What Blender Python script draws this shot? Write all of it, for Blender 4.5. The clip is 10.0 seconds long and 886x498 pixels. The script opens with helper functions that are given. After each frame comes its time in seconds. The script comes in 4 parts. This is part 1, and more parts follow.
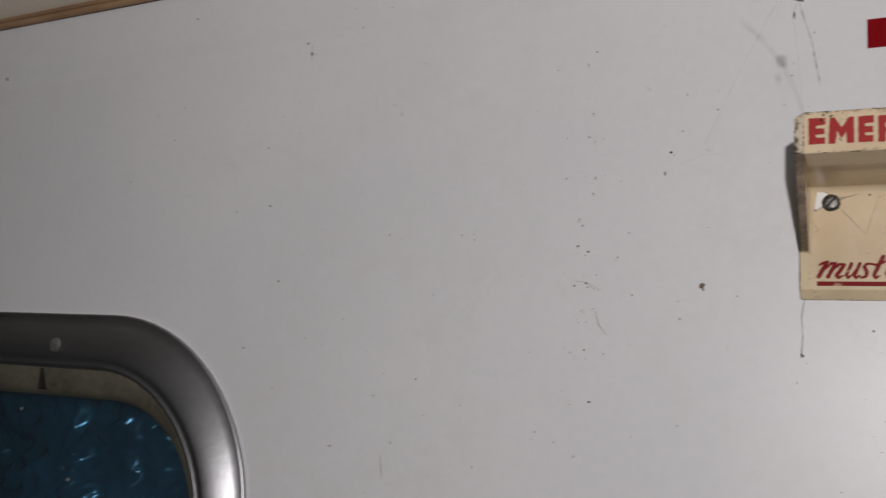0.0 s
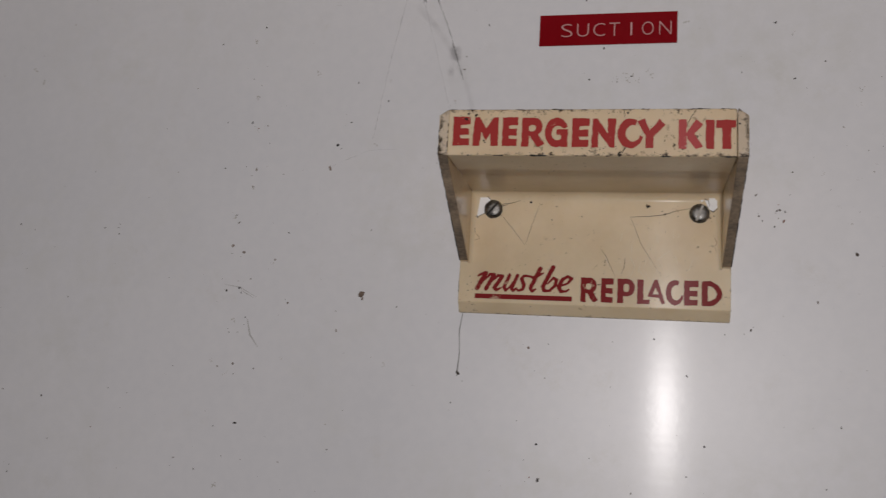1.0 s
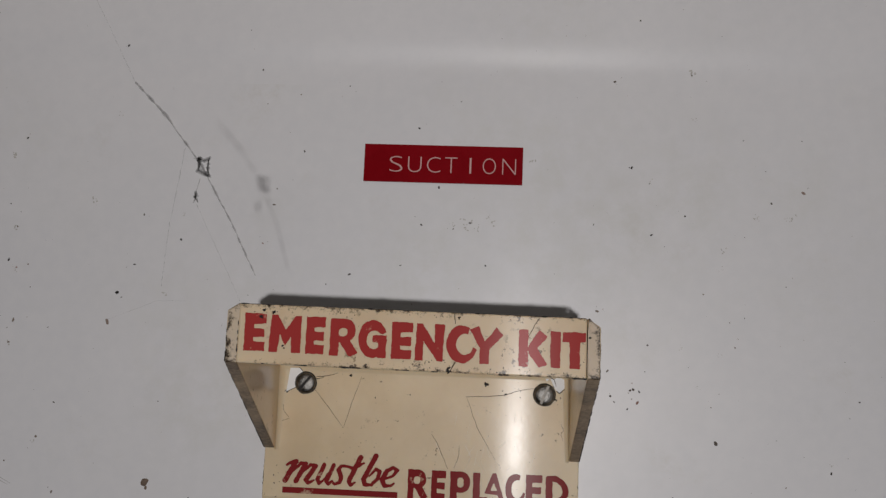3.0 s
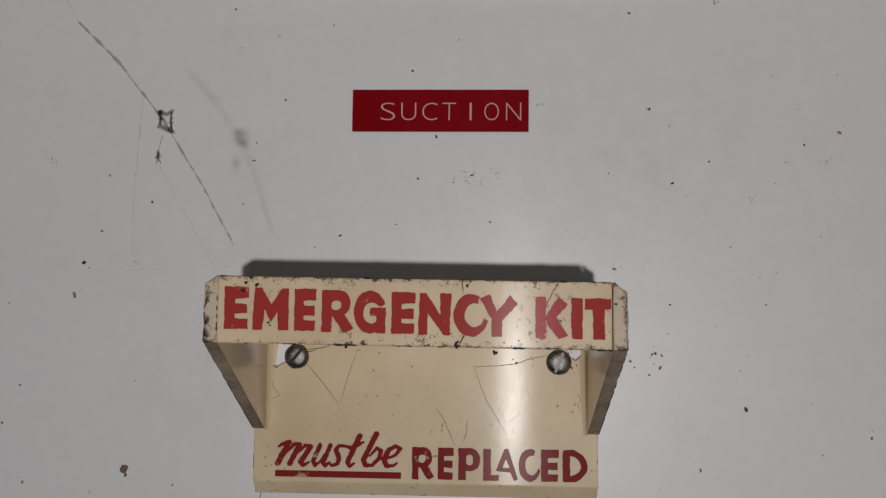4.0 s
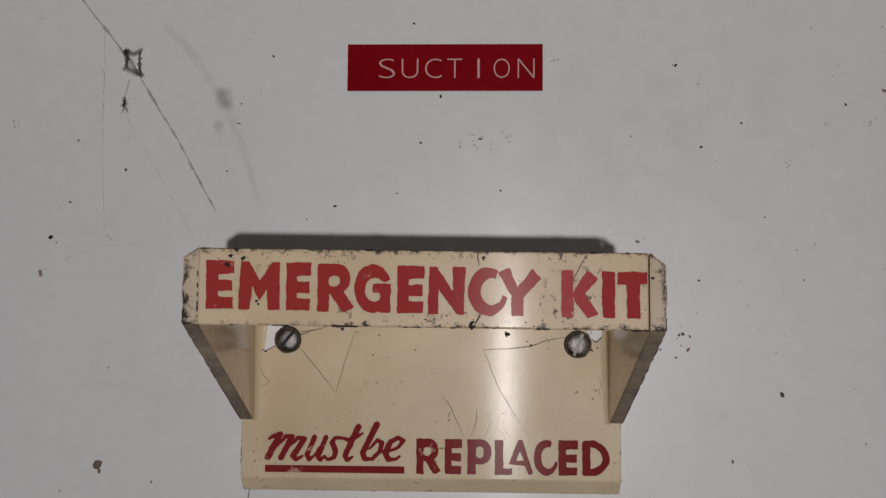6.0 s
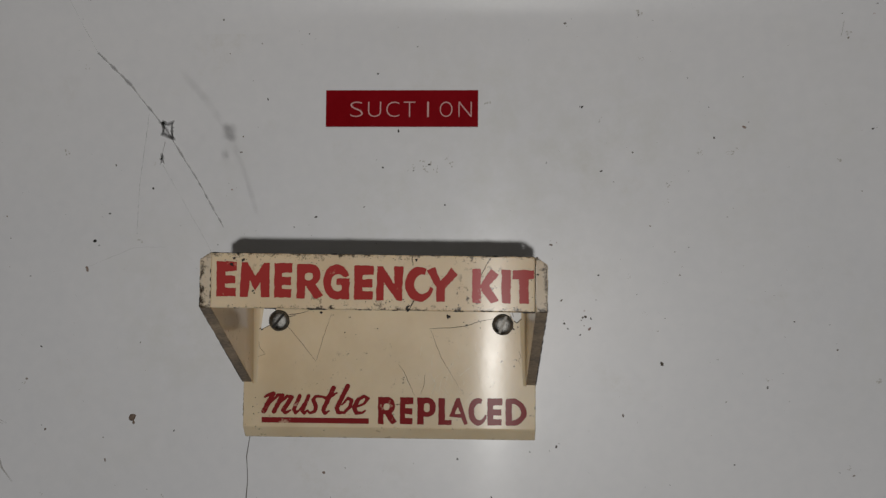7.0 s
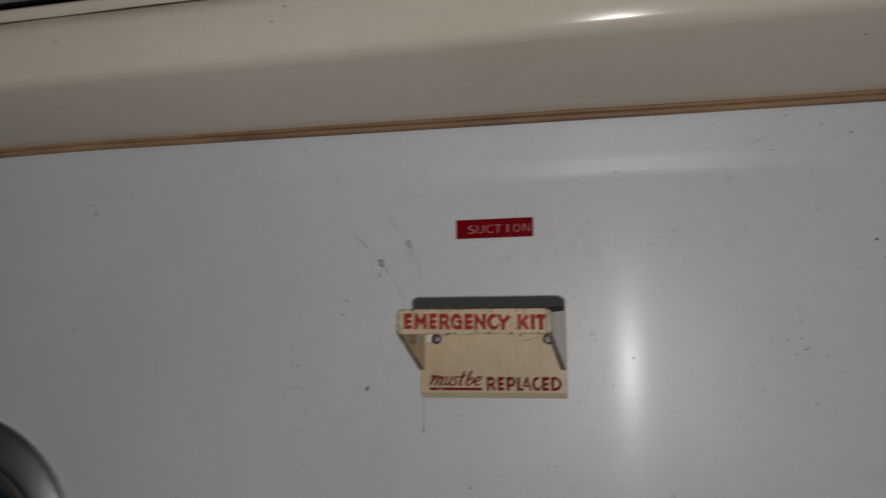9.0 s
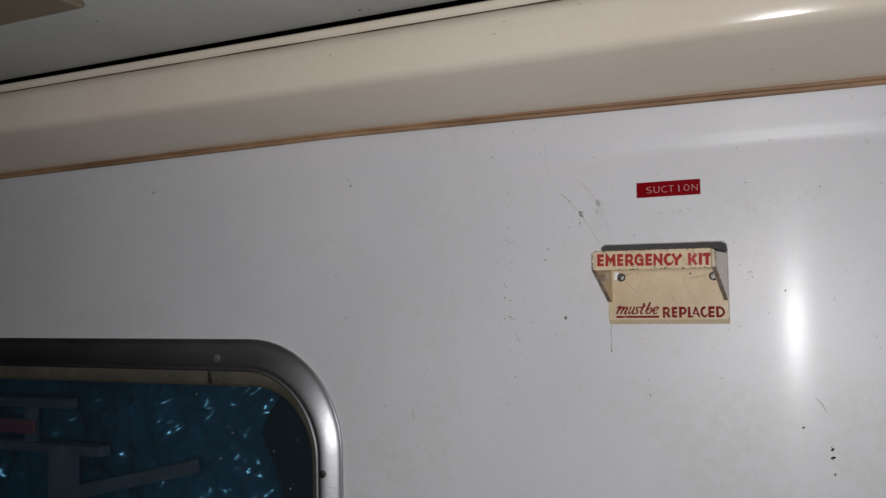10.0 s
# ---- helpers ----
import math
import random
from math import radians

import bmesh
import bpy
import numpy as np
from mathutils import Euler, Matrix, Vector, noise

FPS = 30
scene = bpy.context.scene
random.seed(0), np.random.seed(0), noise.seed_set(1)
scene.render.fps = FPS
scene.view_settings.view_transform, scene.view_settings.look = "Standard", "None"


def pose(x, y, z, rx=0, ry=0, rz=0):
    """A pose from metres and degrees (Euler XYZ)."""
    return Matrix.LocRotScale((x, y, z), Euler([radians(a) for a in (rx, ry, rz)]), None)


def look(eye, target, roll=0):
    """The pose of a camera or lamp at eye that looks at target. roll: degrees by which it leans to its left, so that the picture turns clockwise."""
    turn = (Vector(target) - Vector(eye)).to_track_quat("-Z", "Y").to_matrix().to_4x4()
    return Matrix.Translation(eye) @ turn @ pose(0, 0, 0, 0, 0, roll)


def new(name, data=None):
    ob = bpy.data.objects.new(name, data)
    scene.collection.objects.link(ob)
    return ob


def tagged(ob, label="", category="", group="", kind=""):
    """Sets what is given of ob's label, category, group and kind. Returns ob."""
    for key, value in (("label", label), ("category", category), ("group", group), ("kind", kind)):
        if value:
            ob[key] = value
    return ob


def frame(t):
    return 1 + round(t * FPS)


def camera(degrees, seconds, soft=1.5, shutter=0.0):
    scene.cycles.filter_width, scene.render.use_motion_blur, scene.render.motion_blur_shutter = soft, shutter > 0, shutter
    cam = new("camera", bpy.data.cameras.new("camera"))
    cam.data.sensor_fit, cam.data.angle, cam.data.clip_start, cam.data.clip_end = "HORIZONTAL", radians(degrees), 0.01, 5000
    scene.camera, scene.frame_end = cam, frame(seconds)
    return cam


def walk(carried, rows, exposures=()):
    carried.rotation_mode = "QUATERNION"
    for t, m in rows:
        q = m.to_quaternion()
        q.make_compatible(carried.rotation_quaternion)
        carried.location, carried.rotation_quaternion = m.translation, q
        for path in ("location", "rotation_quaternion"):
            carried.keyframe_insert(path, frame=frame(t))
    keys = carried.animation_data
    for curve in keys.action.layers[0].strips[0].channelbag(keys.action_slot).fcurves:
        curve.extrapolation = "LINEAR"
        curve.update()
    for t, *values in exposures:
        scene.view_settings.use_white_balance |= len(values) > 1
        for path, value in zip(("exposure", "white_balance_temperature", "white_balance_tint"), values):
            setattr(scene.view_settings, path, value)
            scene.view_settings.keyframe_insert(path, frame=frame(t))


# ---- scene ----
cam = camera(53.3, 10.0, 1.35, 0.2)
PATH = [
    (0, (0.026, 0.012, 1.505), (-0.854, 1.776, 1.839), 4.0),
    (0.5, (0.045, 0.05, 1.517), (-0.594, 1.916, 1.85), 3.5),
    (1, (0.063, 0.068, 1.522), (-0.375, 1.991, 1.853), 3.5),
    (1.5, (0.068, 0.077, 1.529), (-0.24, 2.024, 1.869), 3.5),
    (1.8, (0.0679, 0.0874, 1.534), (-0.1345, 2.04, 1.917), 3.22),
    (2, (0.068, 0.093, 1.54), (-0.086, 2.058, 1.879), 3.1),
    (2.2, (0.0699, 0.0939, 1.5506), (-0.0357, 2.066, 1.8663), 3.09),
    (2.3, (0.0712, 0.0934, 1.5571), (-0.0275, 2.0625, 1.8927), 3.16),
    (2.5, (0.073, 0.093, 1.57), (-0.04, 2.06, 1.916), 2.9),
    (2.7, (0.071, 0.097, 1.582), (-0.056, 2.065, 1.913), 2.7),
    (3.8, (0.062, 0.135, 1.601), (-0.029, 2.126, 1.767), 1.1),
    (4, (0.062, 0.134, 1.6), (-0.033, 2.125, 1.763), 0.7),
    (4.5, (0.062, 0.141, 1.604), (-0.024, 2.133, 1.762), 0.2),
    (5, (0.058, 0.153, 1.607), (-0.024, 2.146, 1.755), -0.0),
    (5.5, (0.054, 0.161, 1.602), (-0.016, 2.155, 1.736), 0.1),
    (6, (0.056, 0.157, 1.599), (-0.008, 2.152, 1.723), 0.4),
    (6.2, (0.058, 0.153, 1.597), (-0.004, 2.148, 1.726), 0.5),
    (7.3, (0.088, 0.058, 1.602), (-0.019, 2.053, 1.697), 0.4),
    (7.5, (0.1, 0.033, 1.606), (-0.05, 2.025, 1.714), 0.2),
    (7.8, (0.1166, 0.0038, 1.6098), (-0.0559, 1.9929, 1.727), -0.02),
    (8, (0.127, -0.015, 1.612), (-0.061, 1.972, 1.739), -0.2),
    (8.2, (0.1371, -0.0314, 1.6146), (-0.0665, 1.9538, 1.7462), -0.23),
    (8.5, (0.15, -0.063, 1.617), (-0.066, 1.92, 1.759), -0.4),
    (8.7, (0.1555, -0.1026, 1.6157), (-0.0963, 1.8759, 1.7648), -0.57),
    (8.8, (0.1575, -0.1259, 1.6144), (-0.1581, 1.8433, 1.7646), -0.73),
    (9, (0.161, -0.169, 1.611), (-0.352, 1.76, 1.739), -1.1),
    (9.2, (0.1631, -0.2017, 1.6066), (-0.5171, 1.6763, 1.7075), -0.86),
    (9.3, (0.1639, -0.2164, 1.604), (-0.5368, 1.6543, 1.7012), -0.84),
    (9.5, (0.167, -0.246, 1.598), (-0.556, 1.616, 1.705), -0.9),
    (9.7, (0.1737, -0.2778, 1.5908), (-0.596, 1.5652, 1.696), -1.23),
    (10, (0.186, -0.326, 1.579), (-0.671, 1.478, 1.682), -1.1),
]
walk(cam, [(t, look(eye, target, roll)) for t, eye, target, roll in PATH], exposures=[(0.0, 0.39, 6500, 11), (0.5, 0.05, 6620, 12), (1.0, 0.00, 6560, 13), (1.5, 0.07, 6500, 10), (2.1, 0.18, 6500, 9), (2.5, 0.00, 6500, 11), (3.9, -0.03, 6500, 10), (4.5, 0.05, 6500, 10), (5.0, 0.16, 6500, 10), (5.5, -0.04, 6500, 10), (6.1, -0.07, 6500, 11), (7.5, -0.28, 6500, 5), (8.5, -0.29, 6500, 7), (8.8, -0.45, 6500, 7), (9.0, -0.51, 6400, 8), (9.5, -0.05, 6330, 9), (10.0, 0.20, 6300, 10)])

# ---- light ----
world = bpy.data.worlds.new("world")
scene.world = world
world.use_nodes = True
world.node_tree.nodes["Background"].inputs[0].default_value = (0.004, 0.0045, 0.006, 1)
world.node_tree.nodes["Background"].inputs[1].default_value = 1.0

# the torch that lights the wall
lamp = bpy.data.lights.new("torch", "SPOT")
lamp.energy = 8.6
lamp.spot_size = radians(130)
lamp.spot_blend = 0.3
lamp.shadow_soft_size = 0.0085
lamp.color = (1.0, 0.97, 0.95)
torch = new("torch", lamp)
torch.matrix_world = look((0.092, -0.33, 1.525), (0.030, 0.38, 1.580))


# ---- materials ----
def material(name, base, rough=0.5, metal=0.0, coat=0.0):
    m = bpy.data.materials.new(name)
    m.use_nodes = True
    b = m.node_tree.nodes["Principled BSDF"]
    b.inputs["Base Color"].default_value = (*base, 1)
    b.inputs["Roughness"].default_value = rough
    b.inputs["Metallic"].default_value = metal
    b.inputs["Coat Weight"].default_value = coat
    return m


def node(m, kind, **values):
    n = m.node_tree.nodes.new(kind)
    for k, v in values.items():
        n.inputs[k.replace("_", " ")].default_value = v
    return n


def link(m, a, b):
    m.node_tree.links.new(a, b)


def bsdf(m):
    return m.node_tree.nodes["Principled BSDF"]


def coords(m, scale=(1, 1, 1)):
    t = m.node_tree.nodes.new("ShaderNodeTexCoord")
    p = node(m, "ShaderNodeMapping")
    p.inputs["Scale"].default_value = scale
    link(m, t.outputs["Object"], p.inputs["Vector"])
    return p.outputs["Vector"]


def noise_tex(m, scale, detail=4.0, rough=0.55, stretch=(1, 1, 1)):
    n = node(m, "ShaderNodeTexNoise", Scale=scale, Detail=detail, Roughness=rough)
    link(m, coords(m, stretch), n.inputs["Vector"])
    return n.outputs["Fac"]


def ramp(m, fac, stops):
    r = m.node_tree.nodes.new("ShaderNodeValToRGB")
    e = r.color_ramp.elements
    while len(e) < len(stops):
        e.new(0.5)
    for el, (p, c) in zip(e, stops):
        el.position = p
        el.color = (*c, 1) if len(c) == 3 else c
    link(m, fac, r.inputs["Fac"])
    return r.outputs["Color"]


def mix(m, fac, a, b, mode="MIX"):
    x = m.node_tree.nodes.new("ShaderNodeMix")
    x.data_type, x.blend_type = "RGBA", mode
    for sock, v in ((x.inputs[0], fac), (x.inputs[6], a), (x.inputs[7], b)):
        if isinstance(v, (int, float)):
            sock.default_value = v
        elif isinstance(v, tuple):
            sock.default_value = (*v, 1)
        else:
            link(m, v, sock)
    return x.outputs[2]


def bump(m, fac, strength=0.1, distance=0.001):
    b = node(m, "ShaderNodeBump", Strength=strength, Distance=distance)
    link(m, fac, b.inputs["Height"])
    link(m, b.outputs["Normal"], bsdf(m).inputs["Normal"])
    return b


def grained(name, a, b, scale, rough=(0.3, 0.5), relief=0.1, fine=None, stretch=(1, 1, 1), metal=0.0, distance=0.0006):
    """Two tones mixed by broad noise, with fine grain in tone, gloss and relief."""
    m = material(name, a, rough[0], metal)
    broad = noise_tex(m, scale, 5, 0.6, stretch)
    small = noise_tex(m, fine or scale * 9, 3, 0.6, stretch)
    tone = mix(m, 0.3, broad, small)
    col = ramp(m, tone, [(0.36, a), (0.64, b)])
    link(m, col, bsdf(m).inputs["Base Color"])
    r = ramp(m, broad, [(0.3, (rough[0],) * 3), (0.7, (rough[1],) * 3)])
    link(m, r, bsdf(m).inputs["Roughness"])
    bump(m, small, relief, distance)
    return m


def streaky(m, amount, axis=(0, 0, 1)):
    """Brush-marked gloss: the highlight runs along the axis."""
    v = node(m, "ShaderNodeCombineXYZ", X=axis[0], Y=axis[1], Z=axis[2])
    bsdf(m).inputs["Anisotropic"].default_value = amount
    link(m, v.outputs[0], bsdf(m).inputs["Tangent"])


def brush_marks(m, strength):
    """Faint level brush marks, laid over the fine relief."""
    n = noise_tex(m, 60.0, 3, 0.6, (0.03, 1, 1))
    first = bsdf(m).inputs["Normal"].links[0].from_socket
    b = node(m, "ShaderNodeBump", Strength=strength, Distance=0.0009)
    link(m, n, b.inputs["Height"])
    link(m, first, b.inputs["Normal"])
    link(m, b.outputs["Normal"], bsdf(m).inputs["Normal"])
    bsdf(m).inputs["Specular IOR Level"].default_value = 0.075


def soiled(m, tint, broad, fine, cut):
    """Thin patches of soiling, broken up by finer noise."""
    a = ramp(m, noise_tex(m, broad, 4, 0.6), [(cut, (0, 0, 0)), (cut + 0.2, (1, 1, 1))])
    b = ramp(m, noise_tex(m, fine, 5, 0.7), [(0.40, (0, 0, 0)), (0.66, (1, 1, 1))])
    old = bsdf(m).inputs["Base Color"].links[0].from_socket
    link(m, mix(m, mix(m, 1.0, a, b, "MULTIPLY"), old, tint), bsdf(m).inputs["Base Color"])


def gloss_coat(m, weight, rough):
    bsdf(m).inputs["Coat Weight"].default_value = weight
    bsdf(m).inputs["Coat Roughness"].default_value = rough


wall_paint = grained("white gloss wall paint", (0.70, 0.70, 0.728), (0.765, 0.758, 0.778), 6.0, (0.162, 0.185), 0.012, 260.0)
streaky(wall_paint, 0.86)
brush_marks(wall_paint, 0.07)
bsdf(wall_paint).inputs["Specular IOR Level"].default_value = 0.070
gloss_coat(wall_paint, 1.0, 0.40)
soiled(wall_paint, (0.685, 0.68, 0.675), 9.0, 95.0, 0.44)
soiled(wall_paint, (0.66, 0.645, 0.63), 31.0, 420.0, 0.60)
flange_paint = grained("white flange paint", (0.70, 0.70, 0.728), (0.765, 0.758, 0.778), 6.0, (0.25, 0.29), 0.015, 260.0)
streaky(flange_paint, 0.75, (1, 0, 0))
brush_marks(flange_paint, 0.07)
bsdf(flange_paint).inputs["Specular IOR Level"].default_value = 0.010
gloss_coat(flange_paint, 1.0, 0.40)
soiled(flange_paint, (0.685, 0.68, 0.675), 9.0, 95.0, 0.44)
cream_paint = grained("cream gloss cornice paint", (0.745, 0.650, 0.535), (0.80, 0.715, 0.605), 7.0, (0.19, 0.23), 0.03, 220.0)
streaky(cream_paint, 0.8)
ceiling_paint = grained("grey ceiling paint", (0.40, 0.41, 0.40), (0.50, 0.50, 0.48), 9.0, (0.45, 0.6), 0.1, 150.0)
# unseen room and floor: near-black so that little light bounces into the shadows
room_black = grained("unseen room blackened against bounced light", (0.018, 0.018, 0.018), (0.030, 0.029, 0.028), 4.0, (0.5, 0.7), 0.1, 60.0)
dark_floor = grained("unseen floor darkened against bounced light", (0.03, 0.03, 0.03), (0.05, 0.049, 0.047), 5.0, (0.4, 0.6), 0.15, 90.0)
tan_cord = grained("tan sealing strip", (0.22, 0.125, 0.07), (0.43, 0.27, 0.155), 22.0, (0.5, 0.7), 0.3, 160.0, (0.25, 1, 1))
strip_dirt = grained("brown strip dirt", (0.035, 0.022, 0.014), (0.10, 0.062, 0.038), 60.0, (0.6, 0.8), 0.3, 400.0)
grime_black = material("black grime", (0.012, 0.010, 0.009), 0.7)
aluminium = grained("dull aluminium", (0.42, 0.42, 0.44), (0.50, 0.50, 0.52), 12.0, (0.37, 0.45), 0.1, 300.0, (0.4, 1, 1), 1.0)
gasket = grained("aged window sealant", (0.085, 0.079, 0.060), (0.15, 0.135, 0.10), 30.0, (0.6, 0.8), 0.3, 240.0)
steel = grained("tarnished steel", (0.06, 0.06, 0.058), (0.27, 0.262, 0.248), 220.0, (0.34, 0.55), 0.3, 900.0, (1, 1, 1), 1.0)
# pale tone paints the light that a slot's bottom throws back
slot_glint = grained("screw slot with its glint painted in", (0.20, 0.19, 0.17), (0.55, 0.53, 0.49), 400.0, (0.4, 0.6), 0.3, 1500.0)
tape_red = grained("red embossing tape", (0.215, 0.002, 0.006), (0.255, 0.003, 0.008), 40.0, (0.22, 0.3), 0.05, 500.0)
bsdf(tape_red).inputs["Specular IOR Level"].default_value = 0.08
tape_white = material("stretched white emboss", (0.62, 0.37, 0.355), 0.5)

glass = material("tinted window glass", (0.46, 0.63, 0.77), 0.02)
bsdf(glass).inputs["Transmission Weight"].default_value = 0.98
bsdf(glass).inputs["IOR"].default_value = 1.45


# cream plastic with yellowing, grime freckles and brush-like gloss
def plastic_mat(name, a, b, freckle):
    m = material(name, a, 0.3)
    broad = noise_tex(m, 45.0, 5, 0.6)
    col = ramp(m, broad, [(0.3, a), (0.7, b)])
    spots = noise_tex(m, 520.0, 5, 0.7)
    patch = noise_tex(m, 70.0, 3, 0.6)
    mask = mix(m, 1.0, ramp(m, spots, [(freckle, (0, 0, 0)), (freckle + 0.06, (1, 1, 1))]), ramp(m, patch, [(0.52, (0, 0, 0)), (0.64, (1, 1, 1))]), "MULTIPLY")
    link(m, mix(m, mask, col, (0.10, 0.06, 0.03)), bsdf(m).inputs["Base Color"])
    link(m, ramp(m, broad, [(0.3, (0.15,) * 3), (0.7, (0.20,) * 3)]), bsdf(m).inputs["Roughness"])
    bump(m, spots, 0.015, 0.0003)
    streaky(m, 0.95)
    bsdf(m).inputs["Specular IOR Level"].default_value = 0.075
    gloss_coat(m, 0.32, 0.38)
    bsdf(m).inputs["Subsurface Weight"].default_value = 0.35
    bsdf(m).inputs["Subsurface Radius"].default_value = (1.0, 0.75, 0.45)
    bsdf(m).inputs["Subsurface Scale"].default_value = 0.002
    return m


def edge_grime(m, z0, z1, x0, x1, reach, more=0.0):
    """Blackish grime that has crept in from the handled edges in ragged patches."""
    t = m.node_tree.nodes.new("ShaderNodeTexCoord")
    sep = m.node_tree.nodes.new("ShaderNodeSeparateXYZ")
    link(m, t.outputs["Object"], sep.inputs[0])
    near = None
    for out, lo, hi in (("Z", z0, z1), ("X", x0, x1)):
        d1 = math_node(m, "SUBTRACT", sep.outputs[out], lo)
        d2 = math_node(m, "SUBTRACT", hi, sep.outputs[out])
        d = math_node(m, "MINIMUM", d1, d2)
        near = d if near is None else math_node(m, "MINIMUM", near, d)
    f = math_node(m, "DIVIDE", near, reach)
    n = noise_tex(m, 520.0, 7, 0.78)
    g = math_node(m, "SUBTRACT", math_node(m, "ADD", n, more), math_node(m, "MULTIPLY", f, 0.22))
    mask = ramp(m, g, [(0.46, (0, 0, 0)), (0.60, (1, 1, 1))])
    old = bsdf(m).inputs["Base Color"].links[0].from_socket
    link(m, mix(m, mask, old, (0.040, 0.026, 0.016)), bsdf(m).inputs["Base Color"])


def math_node(m, op, a, b):
    n = m.node_tree.nodes.new("ShaderNodeMath")
    n.operation = op
    for sock, v in zip(n.inputs, (a, b)):
        if isinstance(v, (int, float)):
            sock.default_value = v
        else:
            link(m, v, sock)
    return n.outputs[0]


plastic = plastic_mat("yellowed cream plastic", (0.665, 0.528, 0.348), (0.775, 0.642, 0.452), 0.62)
plastic_face = plastic_mat("grimy cream plastic", (0.67, 0.512, 0.338), (0.775, 0.628, 0.442), 0.56)
plastic_cheek = plastic_mat("cheek plastic", (0.66, 0.49, 0.31), (0.74, 0.58, 0.40), 0.60)
bsdf(plastic_cheek).inputs["Anisotropic"].default_value = 0.0
bsdf(plastic_cheek).inputs["Specular IOR Level"].default_value = 0.3
edge_grime(plastic, 1.5525, 1.6300, -0.0005, 0.0927, 0.0010, -0.03)
edge_grime(plastic_face, 1.5945, 1.6090, 0.0014, 0.0926, 0.0022, 0.02)
plastic_end = plastic_mat("blackened cream plastic", (0.58, 0.465, 0.345), (0.68, 0.575, 0.45), 0.54)
edge_grime(plastic_end, 1.5945, 1.6090, 0.0014, 0.0926, 0.0026, 0.09)
# added black on the unseen shelf top: keeps the wall shadow above it dark
top_black = grained("shelf top blackened to deepen the wall shadow", (0.012, 0.011, 0.010), (0.030, 0.027, 0.024), 120.0, (0.8, 0.95), 0.4, 900.0)
edge_dirt = grained("dirty cut plastic edge", (0.10, 0.073, 0.050), (0.40, 0.30, 0.20), 95.0, (0.5, 0.7), 0.4, 900.0)


def worn_paint(name, red, under, cut):
    m = material(name, red, 0.24)
    bsdf(m).inputs["Specular IOR Level"].default_value = 0.05
    streaky(m, 0.9)
    n = noise_tex(m, 420.0, 4, 0.65)
    patch = noise_tex(m, 60.0, 2, 0.5)
    t = mix(m, 0.4, n, patch)
    link(m, ramp(m, t, [(cut, red), (cut + 0.05, under)]), bsdf(m).inputs["Base Color"])
    return m


letter_red = worn_paint("worn red paint", (0.385, 0.046, 0.043), (0.54, 0.25, 0.18), 0.60)
letter_faded = worn_paint("faded pinkish red paint", (0.46, 0.075, 0.075), (0.60, 0.34, 0.30), 0.56)
letter_dark = worn_paint("dark red paint", (0.235, 0.024, 0.026), (0.50, 0.32, 0.23), 0.61)


# ---- mesh tools ----
def finish(name, bm, mat, smooth=False):
    me = bpy.data.meshes.new(name)
    bmesh.ops.recalc_face_normals(bm, faces=bm.faces)
    bm.to_mesh(me)
    bm.free()
    for m in mat if isinstance(mat, (list, tuple)) else [mat]:
        me.materials.append(m)
    if smooth:
        for p in me.polygons:
            p.use_smooth = True
    return new(name, me)


def part(name, bm, mat, parent, label="", smooth=False):
    ob = finish(name, bm, mat, smooth)
    ob.parent = parent
    ob.matrix_parent_inverse = parent.matrix_world.inverted()
    return tagged(ob, label)


def base(name, at, label, category, group=""):
    ob = new(name)
    ob.empty_display_size = 0.01
    ob.matrix_world = Matrix.Translation(at)
    bpy.context.view_layer.update()
    return tagged(ob, label, category, group)


def box(lo, hi, bev=0.0, bm=None):
    bm = bm or bmesh.new()
    c = [(a + b) / 2 for a, b in zip(lo, hi)]
    s = [b - a for a, b in zip(lo, hi)]
    r = bmesh.ops.create_cube(bm, size=1, matrix=Matrix.LocRotScale(c, None, s))
    if bev:
        es = {e for v in r["verts"] for e in v.link_edges}
        bmesh.ops.bevel(bm, geom=list(es), offset=bev, segments=2, affect="EDGES", profile=0.5)
    return bm


def prism(points, axis, a, b, bev=0.0):
    """A closed outline, extruded along an axis from a to b. Points give the two other coordinates, in xyz order."""
    bm = bmesh.new()

    def at(p, k):
        q = list(p)
        q.insert(axis, k)
        return q

    lo = [bm.verts.new(at(p, a)) for p in points]
    hi = [bm.verts.new(at(p, b)) for p in points]
    bm.faces.new(lo)
    bm.faces.new(hi[::-1])
    for i in range(len(points)):
        j = (i + 1) % len(points)
        bm.faces.new((lo[i], lo[j], hi[j], hi[i]))
    if bev:
        bmesh.ops.bevel(bm, geom=bm.edges[:], offset=bev, segments=2, affect="EDGES", profile=0.5)
    return bm


def tube(points, r, sides=6, bm=None):
    """A thin tapering strand through the points; r is a radius or one for each point."""
    bm = bm or bmesh.new()
    rs = r if isinstance(r, (list, tuple)) else [r] * len(points)
    rings = []
    for i, p in enumerate(points):
        d = Vector(points[min(i + 1, len(points) - 1)]) - Vector(points[max(i - 1, 0)])
        q = d.to_track_quat("Z", "Y")
        rings.append([bm.verts.new(Vector(p) + q @ Vector((rs[i] * math.cos(2 * math.pi * k / sides), rs[i] * math.sin(2 * math.pi * k / sides), 0))) for k in range(sides)])
    for a, b in zip(rings, rings[1:]):
        for k in range(sides):
            bm.faces.new((a[k], a[(k + 1) % sides], b[(k + 1) % sides], b[k]))
    bm.faces.new(rings[0][::-1])
    bm.faces.new(rings[-1])
    return bm


